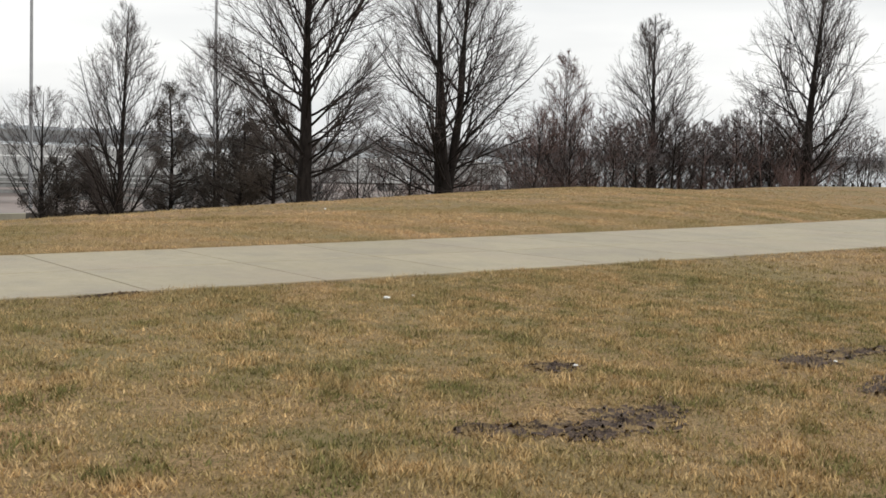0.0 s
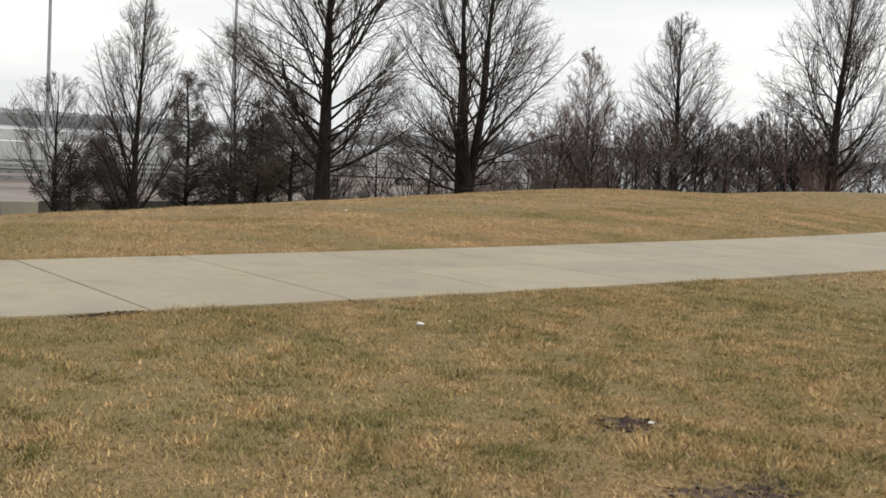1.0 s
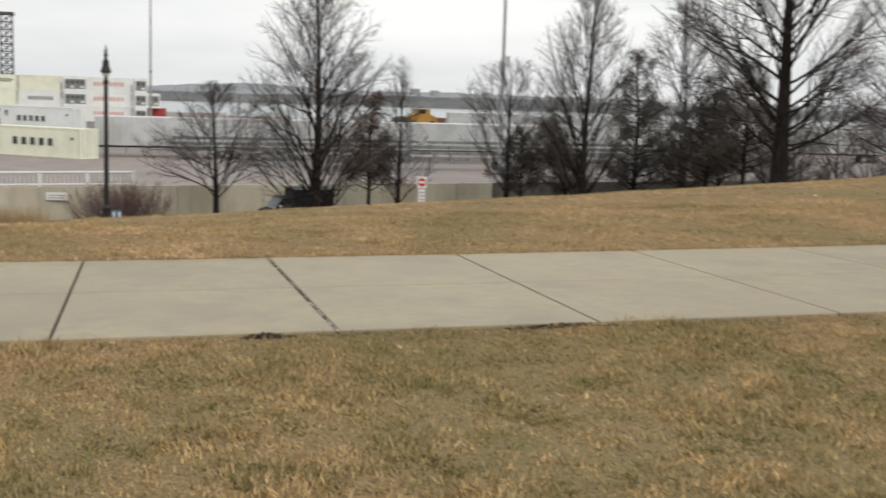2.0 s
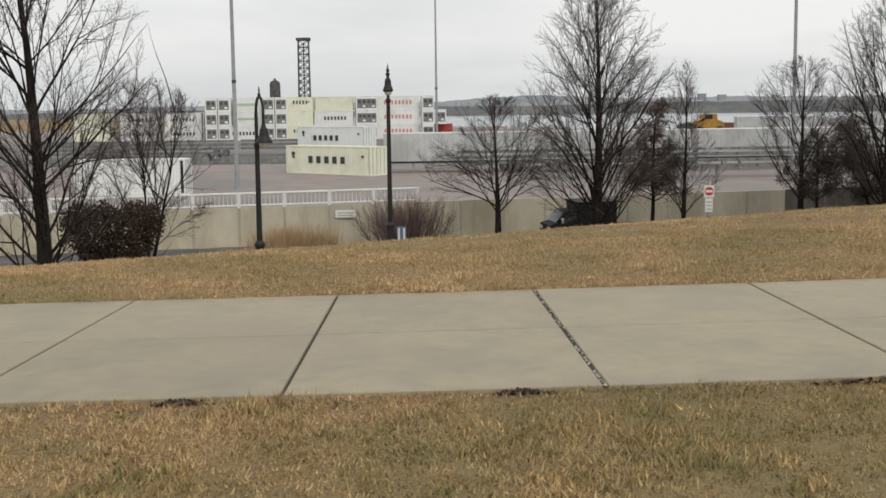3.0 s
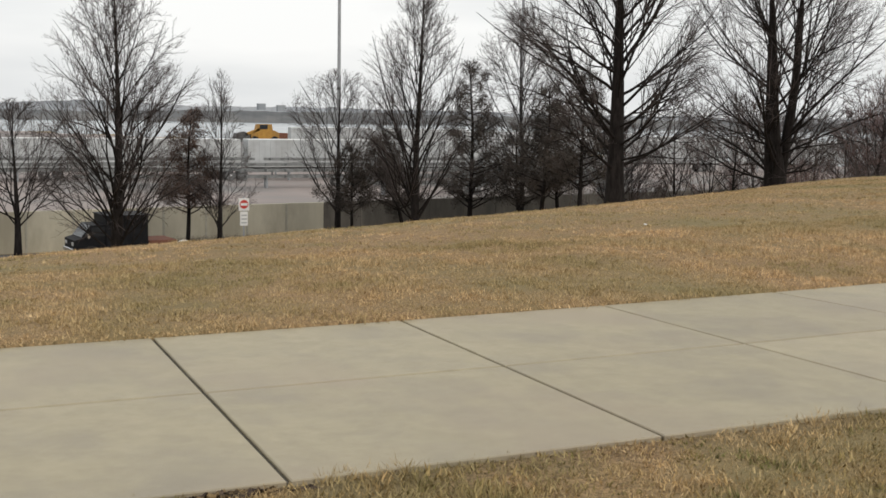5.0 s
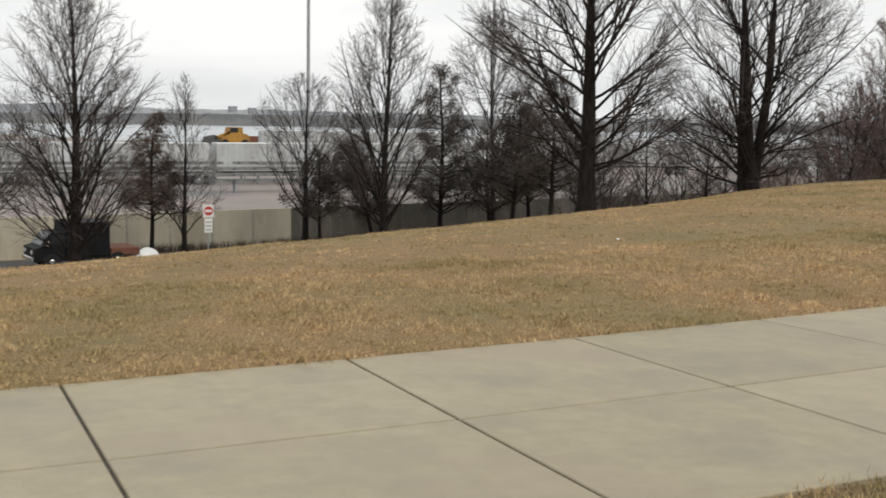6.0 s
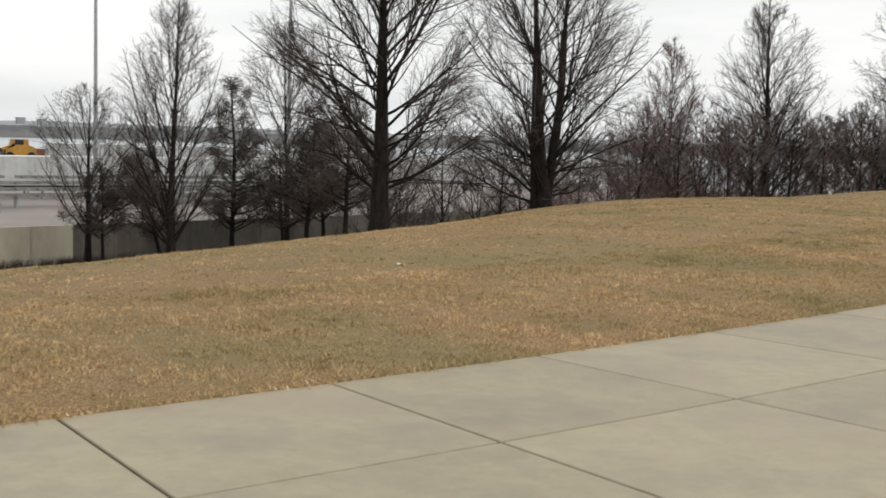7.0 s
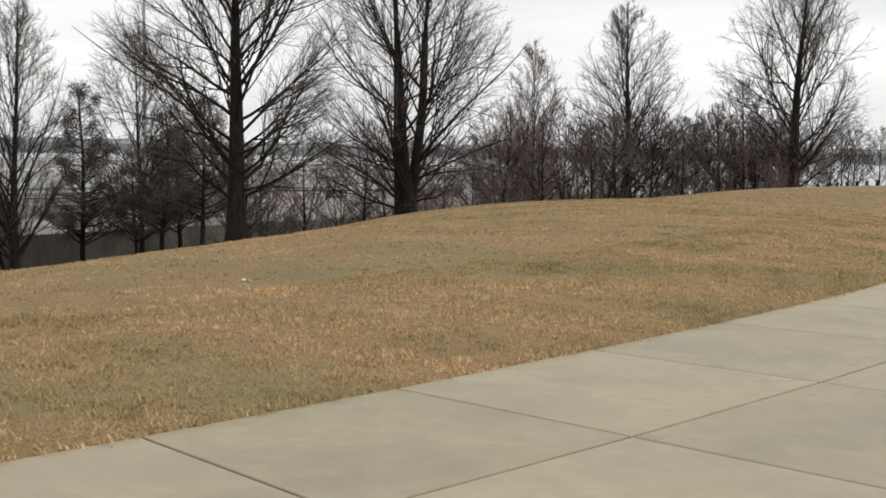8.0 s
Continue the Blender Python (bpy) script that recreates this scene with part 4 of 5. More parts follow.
# ---- lamp posts ----
def lamp_post(label, seed=0):
    top = thing("lamp_post", label, "lamp post", "park lamp posts")
    part("base", lathe([(0.19, 0), (0.19, 0.12), (0.15, 0.2), (0.14, 1.35), (0.17, 1.42), (0.17, 1.5), (0.1, 1.6)], 12), M_BLACK, top, "fluted cast base")
    part("pole", lathe([(0.095, 1.55), (0.085, 3.0), (0.075, 4.6), (0.095, 4.66), (0.095, 4.74), (0.06, 4.8), (0.055, 5.75)], 10), M_BLACK, top)
    bm = bmesh.new()
    pts = [(0, 5.7)] + [(0.27 - 0.27 * math.cos(a), 5.75 + 0.5 * math.sin(a)) for a in np.linspace(0.1, math.pi, 9)] + [(0.54, 5.35)]
    for (x0, z0), (x1, z1) in zip(pts, pts[1:]):
        rod(bm, (x0, 0, z0), (x1, 0, z1), 0.045, sides=6)
    part("arm", bm, M_BLACK, top, "curved crook arm")
    part("finial", moved(lathe([(0.035, 0), (0.06, 0.07), (0.02, 0.16), (0.035, 0.2), (0.005, 0.34)], 8), Matrix.Translation((0.27, 0, 6.24))), M_BLACK, top)
    shade = part("shade", moved(lathe([(0.05, 0.62), (0.08, 0.5), (0.13, 0.44), (0.16, 0.24), (0.27, 0.06), (0.28, 0.0), (0.24, 0.0)][::-1], 14), Matrix.Translation((0.54, 0, 4.78))), M_BLACK, top, "bell-shaped dark metal shade")
    part("globe", moved(lathe([(0.02, -0.17), (0.13, -0.12), (0.19, 0.0)], 12), Matrix.Translation((0.54, 0, 4.79))), M_GLASS_LAMP, shade, "frosted glass globe")
    return top


lamp_a = plant(lamp_post("black crook-armed lamp post with a bell shade beside the road"), -5.85, 33.2, -58, 1.01)


def lantern_post(label):
    """A straight post with a bell-capped lantern on its top."""
    top = thing("lamp_post", label, "lamp post", "park lamp posts")
    part("base", lathe([(0.19, 0), (0.19, 0.12), (0.15, 0.2), (0.14, 1.35), (0.17, 1.42), (0.17, 1.5), (0.1, 1.6)], 12), M_BLACK, top, "fluted cast base")
    part("pole", lathe([(0.095, 1.55), (0.085, 3.0), (0.07, 6.0), (0.10, 6.06), (0.10, 6.14), (0.055, 6.2), (0.055, 6.3)], 10), M_BLACK, top)
    lantern = part("lantern", lathe([(0.13, 6.42), (0.19, 6.44), (0.19, 6.5), (0.13, 6.66), (0.11, 6.86), (0.065, 6.92), (0.05, 7.0)], 14), M_BLACK, top, "bell-shaped dark metal cap")
    part("globe", lathe([(0.05, 6.28), (0.12, 6.33), (0.14, 6.42)], 12), M_GLASS_LAMP, lantern, "frosted glass globe")
    part("finial", lathe([(0.05, 7.0), (0.09, 7.06), (0.04, 7.14), (0.065, 7.2), (0.03, 7.3), (0.005, 7.46)], 8), M_BLACK, top)
    return top


lamp_b = plant(lantern_post("black lamp post with a small lantern on its straight top"), -1.6, 38.5)


# ---- tall yard masts ----
def mast(label, tall=34.0, head=False):
    top = thing("light_mast", label, "mast", "yard light masts")
    part("pole", lathe([(0.19, 0), (0.165, tall * 0.24), (0.13, tall * 0.6), (0.09, tall)], 10), M_MAST, top)
    part("base_plate", lathe([(0.45, -0.2), (0.45, 0.06), (0.3, 0.08)], 10), M_MAST, top)
    part("collar", lathe([(0.19, 9.0), (0.19, 9.25)], 10), M_DARKGEAR, top)
    if head:
        part("crossarm", boxed((-1.1, -0.08, tall - 0.1), (1.1, 0.08, tall + 0.06), 0.02), M_MAST, top)
        for x in (-0.95, 0.95):
            part("floodlight", boxed((x - 0.32, -0.3, tall - 0.12), (x + 0.32, 0.3, tall + 0.16), 0.05), M_DARKGEAR, top, "dark flat floodlight")
    return top


mast_a = plant(mast("tall slim grey steel light mast in the yard"), -15.0, 96.0)
plant(mast("slim grey steel light mast with two floodlights on a crossarm", 22.9, True), 3.65, 158.0)
plant_copy(mast_a, 32.6, 97.3)
plant_copy(mast_a, 50.6, 98.0)


# ---- containers ----
def container(label, paint, length=12.19, height=2.9, marks=None, reefer=False, mark_mat=None, group="stacked containers", small_mark=True):
    """A shipping container with its long front side on y = 0, from x = 0."""
    top = thing("shipping_container", label, "container", group)
    pitch, n = 0.28, int((length - 0.4) / 0.28)
    xs = [0.2]
    for i in range(n):
        xs += [0.2 + i * pitch + 0.07, 0.2 + i * pitch + 0.14, 0.2 + i * pitch + 0.21, 0.2 + (i + 1) * pitch]
    prof = [0.0] + [0.0, 0.04, 0.04, 0.0] * n
    for y0, sg in ((0.03, 1), (2.41, -1)):
        V = [(x, y0 + sg * p, z) for x, p in zip(xs, prof) for z in (0.16, height - 0.1)]
        raw("side_panel", V, [(2 * i, 2 * i + 2, 2 * i + 3, 2 * i + 1) for i in range(len(xs) - 1)], paint, top)
    bm = bmesh.new()
    for x in (0.0, length - 0.16):
        for y in (0.0, 2.28):
            box(bm, (x, y, 0), (x + 0.16, y + 0.16, height), 0.01)
    for z0, z1 in ((0.0, 0.17), (height - 0.12, height)):
        for y in (0.0, 2.32):
            box(bm, (0.16, y + 0.005, z0), (length - 0.16, y + 0.115, z1))
        for x in (0.005, length - 0.125):
            box(bm, (x, 0.16, z0), (x + 0.12, 2.28, z1))
    part("frame", bm, paint, top)
    part("roof", boxed((0.1, 0.08, height - 0.05), (length - 0.1, 2.36, height - 0.015)), paint, top)
    part("end_wall", boxed((0.03, 0.14, 0.12), (0.07, 2.3, height - 0.1)), paint, top)
    for y0, y1 in ((0.14, 1.21), (1.23, 2.3)):
        door = part("door", boxed((length - 0.09, y0, 0.14), (length - 0.04, y1, height - 0.1), 0.008), paint, top)
        bm = bmesh.new()
        for y in (y0 + 0.25, y1 - 0.25):
            rod(bm, (length - 0.02, y, 0.12), (length - 0.02, y, height - 0.1), 0.025, sides=5)
        part("locking_bar", bm, M_MAST, door)
    if reefer:
        part("cooling_unit", boxed((-0.02, 0.25, 0.5), (0.03, 2.2, height - 0.5), 0.02), M_COOLER, top, "dark recessed cooling machinery")
        bm = bmesh.new()
        for y in (0.75, 1.7):
            rod(bm, (-0.06, y, height * 0.62), (-0.01, y, height * 0.62), 0.33, sides=12)
        part("fan_grille", bm, M_DARKGEAR, top)
        part("control_box", boxed((-0.05, 0.5, 0.7), (-0.015, 1.1, 1.1), 0.01), M_OFFWHITE, top)
    if marks:
        x0, x1, z0, z1, count = marks
        step = (x1 - x0) / count
        for i in range(count):
            part("marking", boxed((x0 + i * step, -0.025, z0), (x0 + (i + (0.5 if count > 1 else 1)) * step, 0.005, z1)), mark_mat or M_MARK, top)
        if small_mark:
            for x0, x1, z0, z1 in ((0.9, 1.35, 0.66, 0.78), (1.0, 1.3, 0.56, 0.64), (length - 1.2, length - 0.9, 0.62, 0.70)):
                part("emblem", boxed((x0, -0.025, height * z0), (x1, 0.005, height * z1)), M_MARK, top, "small dark emblem block")
    return top


def stand(ob, x, y, z, turn=0.0):
    ob.matrix_basis = Matrix.Translation((x, y, z)) @ Matrix.Rotation(radians(turn), 4, "Z")
    return ob


YARD = -5.46
stand(container("cream shipping container with dark block lettering", M_CREAM, marks=(3.4, 9.2, 1.15, 1.85, 5), group="loose containers"), -13.3, 122.0, YARD, -42)
w2 = stand(container("white shipping container on a chassis behind the cream one", M_OFFWHITE, marks=(3.0, 8.0, 1.0, 1.7, 5), group="loose containers"), -15.6, 164.0, YARD + 1.25, -38.5)
stand(container("white shipping container beside the wall", M_OFFWHITE, length=9.0, group="loose containers"), -27.5, 92.0, YARD, -3)

side_cream = container("stacked cream container with dark lettering", M_CREAM, length=6.9, marks=(2.6, 5.8, 1.5, 2.2, 5))
side_plain = container("stacked plain cream container", M_CREAM, length=8.2, marks=None)
side_white = container("stacked white container with dark lettering", M_OFFWHITE, length=8.2, marks=(1.8, 6.6, 1.1, 1.8, 7), small_mark=False)
side_red = container("stacked white container with red lettering", M_OFFWHITE, length=9.0, marks=(1.4, 7.4, 1.2, 2.0, 8), mark_mat=M_REDMARK, small_mark=False)
side_green = container("stacked white container with a green stripe", M_OFFWHITE, length=6.1, marks=(0.9, 5.2, 1.3, 1.75, 1), mark_mat=M_GREENMARK, small_mark=False)
end_reefer = container("stacked refrigerated container showing its machinery end", M_OFFWHITE, reefer=True)
end_red = container("dark red stacked container", M_REDBOX, length=6.1)
plan = []
for tier in range(3):
    z = YARD + tier * 2.92
    plan += [(side_cream if tier != 1 else side_plain, -25.8 if tier != 1 else -26.9, 245, z, 0)]
    plan += [((side_plain, side_white, side_plain)[tier] if tier < 2 else side_plain, -18.7, 245, z, 0)]
    plan += [(side_red, -6.0, 246, z, 0)]
    plan += [(side_green, -35.6, 246, z, 0)] if tier else [(side_white, -37.6, 246, z, 0)]
    for x in (-41.0, -38.4, -27.0 + 0.2, -29.4, -8.4, -10.3, 3.2, 5.7):
        if x == 5.7 and tier == 0:
            plan += [(end_red, 3.4, 247, z, 0)]
        elif not (tier == 2 and x == 5.7):
            plan += [(end_reefer, x + 2.44, 244.0, z, 90)]
    if tier < 2:
        plan += [(side_white, -50.5, 250, z, 0), (side_white, -60.0, 252, z, 0), (side_plain, -70.0, 252, z, 0)]
used = set()
for ob, x, y, z, turn in plan:
    m = Matrix.Translation((x, y, z)) @ Matrix.Rotation(radians(turn), 4, "Z")
    if ob in used:
        copy_thing(ob, m)
    else:
        ob.matrix_basis = m
        used.add(ob)


# ---- trailers and chassis ----
def wheel(parent, x, y, z, r=0.5, w=0.28, name="wheel", rubber=None):
    wh = part(name, moved(lathe([(r * 0.55, -w / 2), (r * 0.93, -w / 2), (r, -w / 3), (r, w / 3), (r * 0.93, w / 2), (r * 0.55, w / 2)], 16), Matrix.Translation((x, y, z)) @ Matrix.Rotation(radians(90), 4, "X")), rubber or M_TYRE, parent)
    part("rim", moved(lathe([(r * 0.2, -w / 2 - 0.01), (r * 0.54, -w / 2 + 0.03), (r * 0.54, w / 2 - 0.03), (r * 0.2, w / 2 + 0.01)], 12), Matrix.Translation((x, y, z)) @ Matrix.Rotation(radians(90), 4, "X")), M_CHROME, wh)
    return wh


def trailer(label):
    top = thing("semi_trailer", label, "trailer", "parked trailers")
    part("body", boxed((0, 0, 1.15), (15.6, 2.5, 4.05), 0.05), M_TRAILER, top)
    bm = bmesh.new()
    for x in np.arange(0.6, 15.4, 0.6):
        box(bm, (x, -0.025, 1.2), (x + 0.06, 0.001, 3.98))
    part("side_ribs", bm, M_GREY, top)
    part("roof", boxed((0.05, 0.05, 4.05), (15.55, 2.45, 4.09), 0.01), M_WHITE, top)
    part("chassis_rail", boxed((0.4, 0.6, 0.95), (15.2, 1.9, 1.15)), M_DARKGEAR, top)
    for x in (12.6, 13.9):
        for y in (0.3, 2.2):
            wheel(top, x, y, 0.5, rubber=M_DUSTY)
    for y in (0.5, 2.0):
        part("landing_leg", boxed((3.0, y - 0.08, 0), (3.16, y + 0.08, 1.0), 0.01), M_MAST, top)
    return top


tr = stand(trailer("long white box trailer parked in a row"), -3.0, 119.0, YARD)
for n, x in enumerate((13.4, 29.9, 46.2)):
    copy_thing(tr, Matrix.Translation((x, 119.5 + 0.6 * n, YARD)))


for n, (x, y) in enumerate(((66, 190), (83, 186), (60, 214), (77, 209), (95, 178), (80, 165), (96, 160), (112, 152), (63, 136), (80, 132), (97, 128), (114, 126))):
    copy_thing(tr, Matrix.Translation((x, y, YARD)) @ Matrix.Rotation(radians(-12 + 5 * (n % 3)), 4, "Z"))


def chassis(label):
    top = thing("container_chassis", label, "chassis", "stacked chassis")
    for k in range(3):
        z = 0.95 + 0.55 * k
        bm = bmesh.new()
        for y in (0.7, 1.7):
            box(bm, (0, y, z), (12.2, y + 0.14, z + 0.26))
        for x in np.arange(0.3, 12.1, 1.9):
            box(bm, (x, 0.1, z + 0.1), (x + 0.14, 2.4, z + 0.24))
        part("frame", bm, M_COOLER, top, "dark grey steel chassis frame")
    for x in (9.6, 10.9):
        for y in (0.3, 2.2):
            wheel(top, x, y, 0.5, rubber=M_DUSTY)
    part("landing_leg", boxed((2.4, 0.9, 0), (2.56, 1.6, 0.97), 0.01), M_MAST, top)
    return top


ch = stand(chassis("stack of dark grey empty container chassis"), 4.5, 115.0, YARD, 2)
for x, y, turn in ((17.6, 115.6, 1), (30.8, 115.2, -1), (44.2, 116, 2), (57.5, 115, 0), (11, 104, 2), (25.5, 103, 4), (40, 103.5, 2), (54, 106, 0), (-52, 166, 0), (-37, 166, 2), (-24, 167, 0), (-50, 152, 1), (-36, 151, -1),
                   (38, 133, 2), (52, 131, -2), (66, 134, 3), (47, 150, 0), (62, 153, 2), (76, 150, -3), (33, 92, 3), (48, 93, -2)):
    copy_thing(ch, Matrix.Translation((x, y, YARD)) @ Matrix.Rotation(radians(turn), 4, "Z"))
copy_thing(ch, Matrix.Translation((-15.9, 163.6, YARD)) @ Matrix.Rotation(radians(-38.5), 4, "Z")).scale = (1, 1, 0.55)

# ---- barrier along the yard ----
bar = thing("concrete_barrier", "grey concrete road barrier in the yard", "barrier", "yard barriers")
part("block", prism([(-1.5, 0), (1.5, 0), (1.5, 0.85), (-1.5, 0.85)], 0.35), M_COOLER, bar)
bar.matrix_basis = Matrix.Translation((-46, 143, YARD))
for n in range(1, 17):
    copy_thing(bar, Matrix.Translation((-46 + 3.4 * n + 0.5 * math.sin(5 * n), 143 + 0.8 * math.sin(3 * n), YARD)) @ Matrix.Rotation(0.12 * math.sin(2.3 * n), 4, 'Z'))


# ---- lattice tower and tank ----
tower = thing("lattice_tower", "dark steel lattice mast above the container stacks", "tower")
stand(tower, -22.1, 262, YARD - 0.9)
for x in (-1.3, 1.3):
    for y in (-1.3, 1.3):
        part("leg", rod(bmesh.new(), (x, y, 0), (x * 0.85, y * 0.85, 22.3), 0.12, 0.10, 6), M_DARKGEAR, tower)
zs = np.linspace(7, 22, 11)
for z0, z1 in zip(zs, zs[1:]):
    for s in (-1, 1):
        for p0, p1, thick in (((-1.2, 1.2 * s, z0), (1.2, 1.2 * s, z1), 0.06), ((1.2, 1.2 * s, z0), (-1.2, 1.2 * s, z1), 0.06),
                              ((1.2 * s, -1.2, z0), (1.2 * s, 1.2, z1), 0.06), ((-1.2, 1.2 * s, z1), (1.2, 1.2 * s, z1), 0.08)):
            part("brace", rod(bmesh.new(), p0, p1, thick, sides=4), M_DARKGEAR, tower)
part("ladder", boxed((-0.12, -0.1, 5), (0.12, 0.1, 21.5), 0.02), M_DARKGEAR, tower)
part("platform", boxed((-1.5, -1.5, 21.9), (1.5, 1.5, 22.5), 0.05), M_DARKGEAR, tower)
tank = thing("water_tank", "small dark grey tank on a frame beyond the containers", "tank")
stand(tank, -28.1, 258, YARD - 0.5)
part("drum", lathe([(1.1, 8.9), (1.15, 9.1), (1.15, 12.2), (0.9, 12.7), (0.3, 13.0), (0.2, 13.4)], 14), M_DARKGEAR, tank)
for x in (-0.8, 0.8):
    for y in (-0.8, 0.8):
        part("leg", rod(bmesh.new(), (x, y, 0), (x, y, 9.0), 0.12, sides=6), M_DARKGEAR, tank)

# ---- yellow yard machine ----
mac = thing("yard_loader", "yellow wheeled yard loader with a dark front grapple", "loader")
stand(mac, 56.6, 246, -5.46)
part("body", moved(prism([(3.6, 0.9), (9.6, 0.9), (9.6, 2.4), (8.6, 2.9), (4.6, 2.9), (3.6, 2.2)], 2.8), Matrix.Identity(4)), M_YELLOW, mac)
cab = part("cab", prism([(4.7, 2.9), (8.2, 2.9), (8.0, 4.2), (5.0, 4.2)], 2.2), M_YELLOW, mac)
part("window", boxed((5.4, -0.03, 3.15), (7.1, 0.01, 4.1), 0.02), M_WINDOW, cab)
part("boom", prism([(2.4, 1.7), (5.4, 2.9), (5.4, 3.4), (2.4, 2.3)], 0.8), M_YELLOW, mac)
part("grapple", prism([(0, 0.6), (2.8, 0.4), (3.4, 1.6), (2.4, 2.6), (0.6, 2.2)], 3.2), M_DARKGEAR, mac, "dark front grapple")
part("counterweight", prism([(9.6, 0.8), (14.6, 0.9), (14.6, 2.3), (9.6, 2.4)], 2.8), M_RUST, mac, "brown rear counterweight")
for x in (4.4, 8.6, 13.0):
    for y in (0.1, 2.7):
        wheel(mac, x, y, 0.85, 0.85, 0.6)

# ---- parked truck below the bank ----
truck = thing("work_truck", "black work truck with a boxy body parked on the road", "truck")
gz = float(ground_z(7.4, 48.5)) + 0.03
stand(truck, 5.45, 47.2, gz, 8).scale = (0.95, 0.9, 0.76)
part("cab_body", prism([(0.0, 0.45), (1.5, 0.45), (1.5, 1.95), (0.75, 1.95), (0.35, 1.25), (0.0, 1.12)], 1.95), M_TRUCK, truck)
part("windscreen", prism([(0.34, 1.27), (0.74, 1.92), (0.71, 1.93), (0.31, 1.28)], 1.7), M_WINDOW, truck).location = (0, 0.12, 0)
part("side_window", boxed((0.72, -0.015, 1.3), (1.35, 0.01, 1.82), 0.01), M_WINDOW, truck)
part("box_body", boxed((1.35, -0.12, 0.62), (3.25, 2.1, 2.42), 0.03), M_TRUCK, truck, "black box body")
part("roof_lip", boxed((1.3, -0.18, 2.42), (3.4, 2.16, 2.48), 0.01), M_TRUCK, truck)
part("chassis", boxed((0.1, 0.3, 0.35), (4.4, 1.65, 0.6)), M_DARKGEAR, truck)
part("flatbed", boxed((3.3, -0.05, 0.6), (4.6, 2.0, 1.0), 0.03), M_RUST, truck, "rusty red low flatbed")
for y in (0.25, 1.5):
    part("headlight", boxed((-0.03, y, 0.8), (0.03, y + 0.28, 1.0), 0.02), M_LAMPLENS, truck)
part("bumper", boxed((-0.1, 0.05, 0.42), (0.05, 1.9, 0.66), 0.03), M_CHROME, truck)
part("mirror", boxed((0.5, -0.28, 1.25), (0.62, -0.08, 1.55), 0.02), M_CHROME, truck)
for x in (0.75, 3.6):
    for y in (0.05, 1.9):
        wheel(truck, x, y, 0.4, 0.4, 0.24)

pile = thing("covered_pile", "low pile under a white sheet beside the truck", "pile")
bm = bmesh.new()
bmesh.ops.create_icosphere(bm, subdivisions=3, radius=1.0)
rs_c = np.random.RandomState(31)
for v in bm.verts:
    v.co = Vector((v.co.x * 0.62, v.co.y * 0.5, max(v.co.z, -0.2) * 0.42)) * (1 + 0.12 * math.sin(5 * v.co.x + 3 * v.co.y) + rs_c.uniform(-0.03, 0.03))
part("sheet", bm, M_WHITE, pile, smooth=True)
pile.location = (10.1, 48.2, float(ground_z(10.1, 48.2)) + 0.2)
part("pallet", boxed((-0.6, -0.5, -0.25), (0.6, 0.5, -0.08), 0.02), M_RUST, pile)

# ---- signs ----
sgn = thing("road_sign", "white sign post with a red no-entry disc", "road sign")
gz = float(ground_z(12.5, 46.8))
stand(sgn, 12.5, 46.8, 0)
part("post", boxed((-0.03, 0.02, gz - 0.2), (0.03, 0.07, -2.1), 0.005), M_MAST, sgn)
plate = part("plate", boxed((-0.235, -0.01, -2.7), (0.235, 0.015, -2.16), 0.01), M_WHITE, sgn)
part("disc", moved(lathe([(0.19, 0), (0.19, 0.012)], 20), Matrix.Translation((0, -0.012, -2.42)) @ Matrix.Rotation(radians(90), 4, "X")), M_SIGNRED, plate, "red disc")
part("bar", boxed((-0.15, -0.032, -2.475), (0.15, -0.024, -2.365)), M_WHITE, plate, "white bar")
low = part("lower_plate", boxed((-0.17, -0.01, -3.35), (0.17, 0.015, -2.74), 0.01), M_WHITE, sgn)
bm = bmesh.new()
for k in range(3):
    box(bm, (-0.12, -0.018, -2.93 - 0.16 * k), (0.12, -0.0105, -2.87 - 0.16 * k))
part("lettering", bm, M_GREY, low, "illegible grey lettering bars")

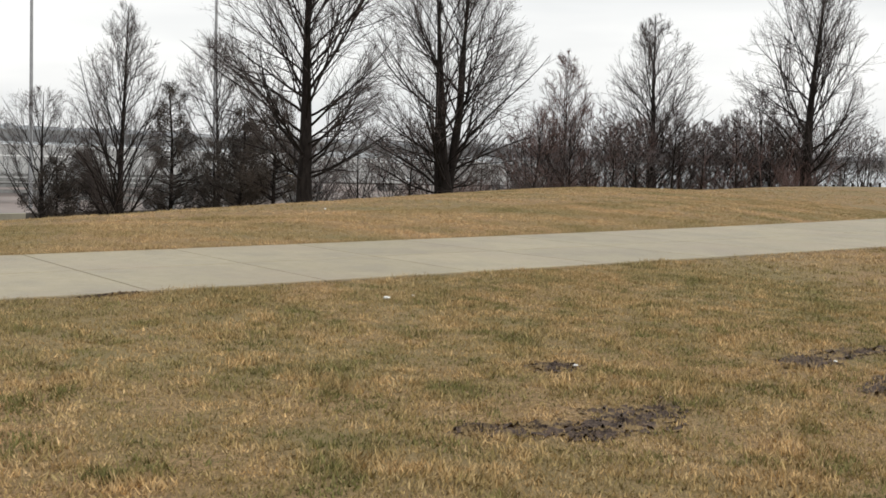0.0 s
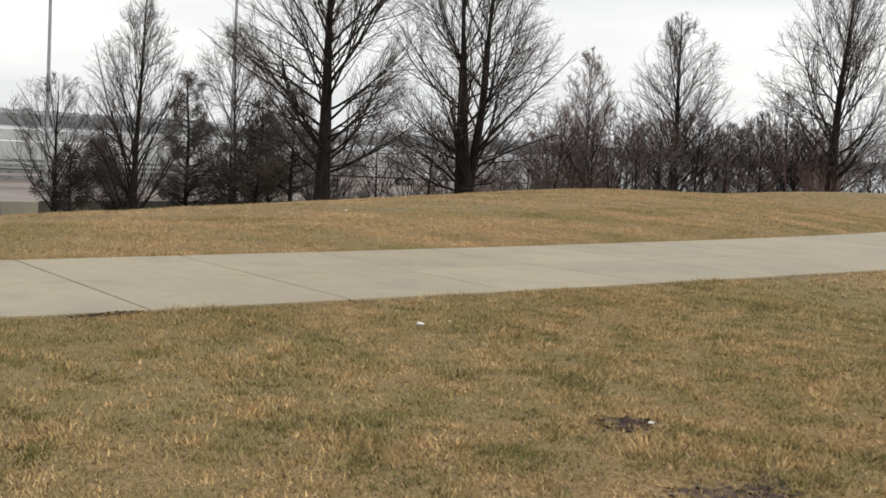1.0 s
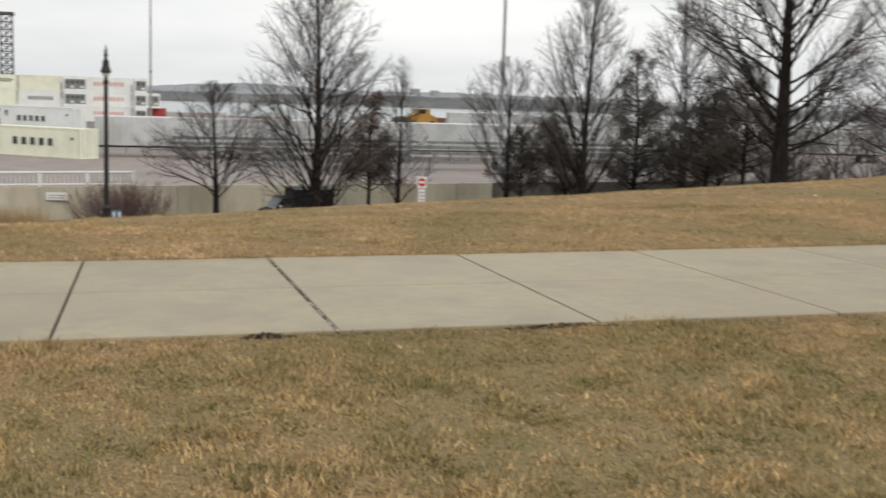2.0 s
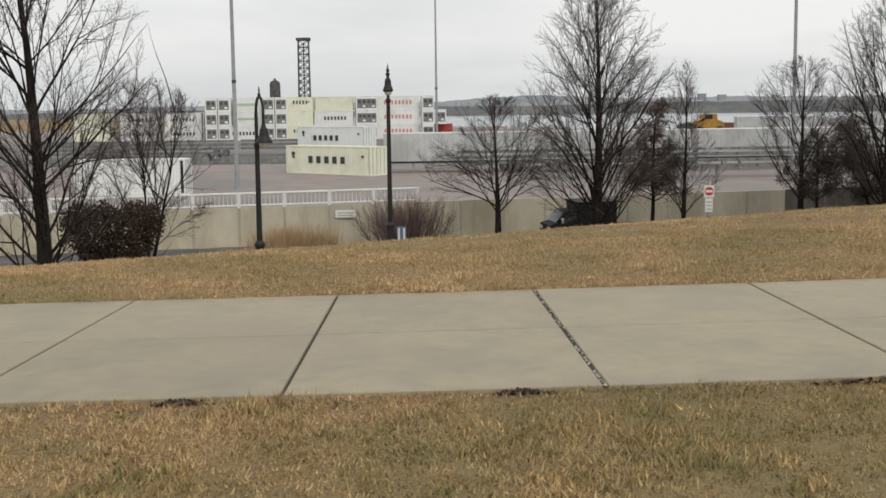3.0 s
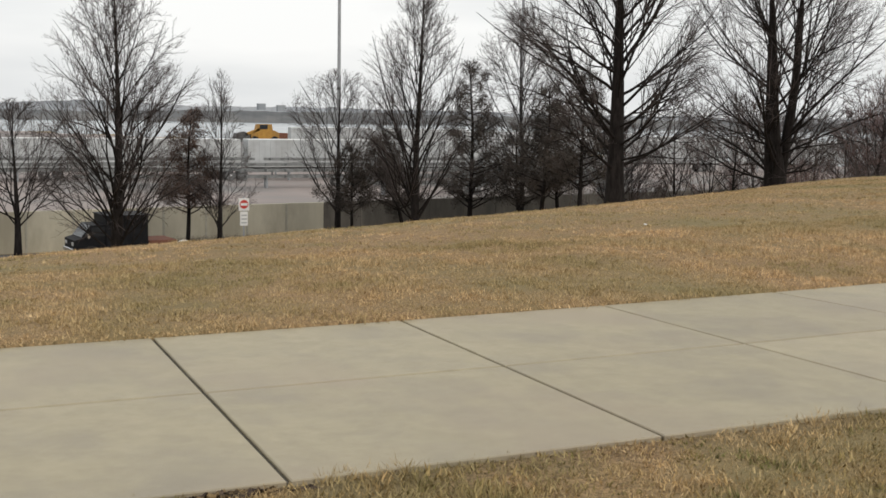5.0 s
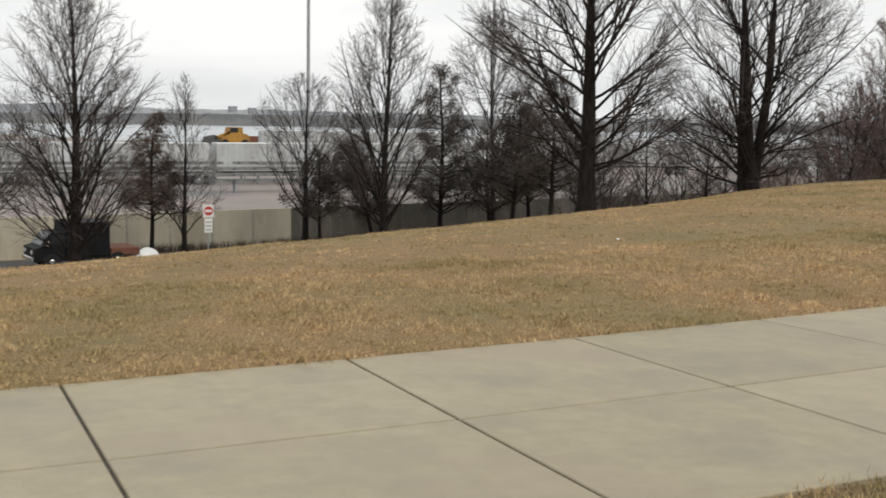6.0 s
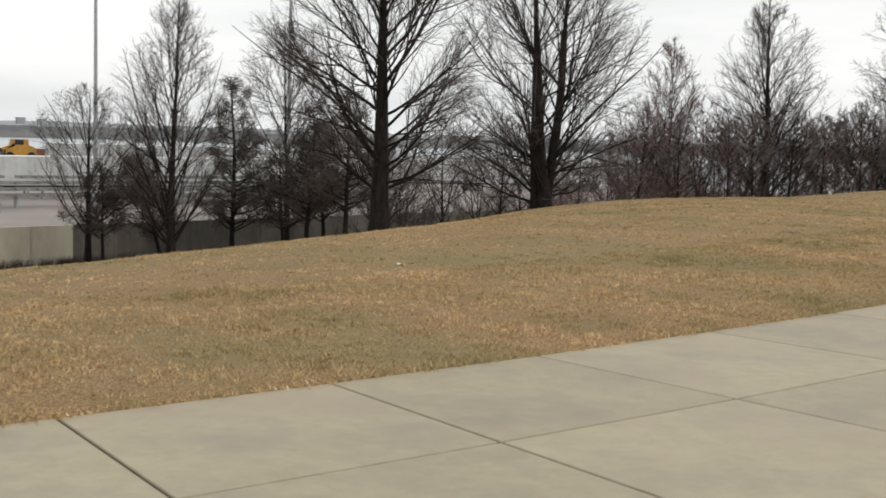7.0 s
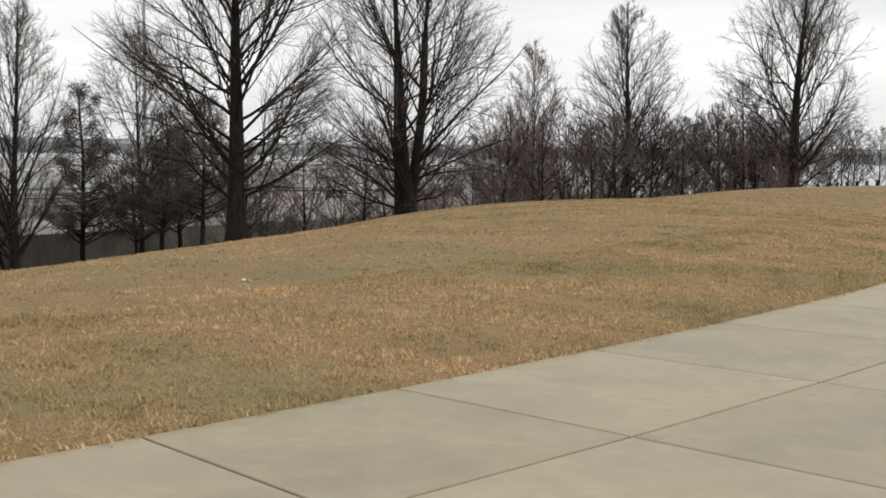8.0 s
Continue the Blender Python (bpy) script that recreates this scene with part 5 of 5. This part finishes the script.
ws = thing("wall_sign", "white notice board fixed to the concrete wall", "sign")
wy = float(wall_y(-4.45)) - 0.06
part("board", boxed((-4.45, wy - 0.03, -3.92), (-3.45, wy + 0.02, -3.55), 0.01), M_WHITE, ws)
bm = bmesh.new()
for k in range(2):
    box(bm, (-4.33, wy - 0.038, -3.71 - 0.12 * k), (-3.57, wy - 0.0305, -3.66 - 0.12 * k))
part("lettering", bm, M_GREY, ws, "illegible lettering bars")

bs = thing("parking_sign", "small blue and white upright sign by the shrub", "sign")
gz = float(ground_z(-1.2, 47.5))
part("post", boxed((-1.23, 47.52, gz - 0.2), (-1.17, 47.56, -3.9), 0.005), M_MAST, bs)
part("board", boxed((-1.42, 47.48, -4.5), (-0.98, 47.515, -3.85), 0.01), M_SIGNBLUE, bs)
bm = bmesh.new()
box(bm, (-1.36, 47.47, -4.44), (-1.27, 47.479, -3.92))
box(bm, (-1.13, 47.47, -4.44), (-1.04, 47.479, -3.92))
part("stripe", bm, M_WHITE, bs, "pale upright stripes")

# ---- low post row on the far lawn ----
post = thing("timber_post", "short dark timber post at the edge of the lawn", "post", "timber posts")
part("shaft", lathe([(0.1, -0.4), (0.095, 0.46), (0.06, 0.52)], 8), M_BARK, post)
for n in range(14):
    x, y = spot(56.3 + 0.42 * n, 96)
    m = Matrix.Translation((x, y, float(ground_z(x, y))))
    if n == 0:
        post.matrix_basis = m
    else:
        copy_thing(post, m)

# ---- litter ----
def litter(x, y, size, seed):
    rs = np.random.RandomState(seed)
    bm = bmesh.new()
    bmesh.ops.create_icosphere(bm, subdivisions=2, radius=size)
    for v in bm.verts:
        v.co = v.co * rs.uniform(0.7, 1.2)
        v.co.z *= 0.45
    ob = part("paper_scrap", bm, M_LITTER)
    ob.location = (x, y, float(ground_z(x, y)) + 0.03)
    return tagged(ob, "crumpled scrap of white paper litter on the lawn", "litter", "litter")


litter(3.62, -1.46, 0.03, 1)
litter(3.95, -1.42, 0.014, 5)
litter(9.35, 9.1, 0.026, 2)
litter(3.12, -4.56, 0.018, 3)
litter(5.15, -5.25, 0.016, 6)
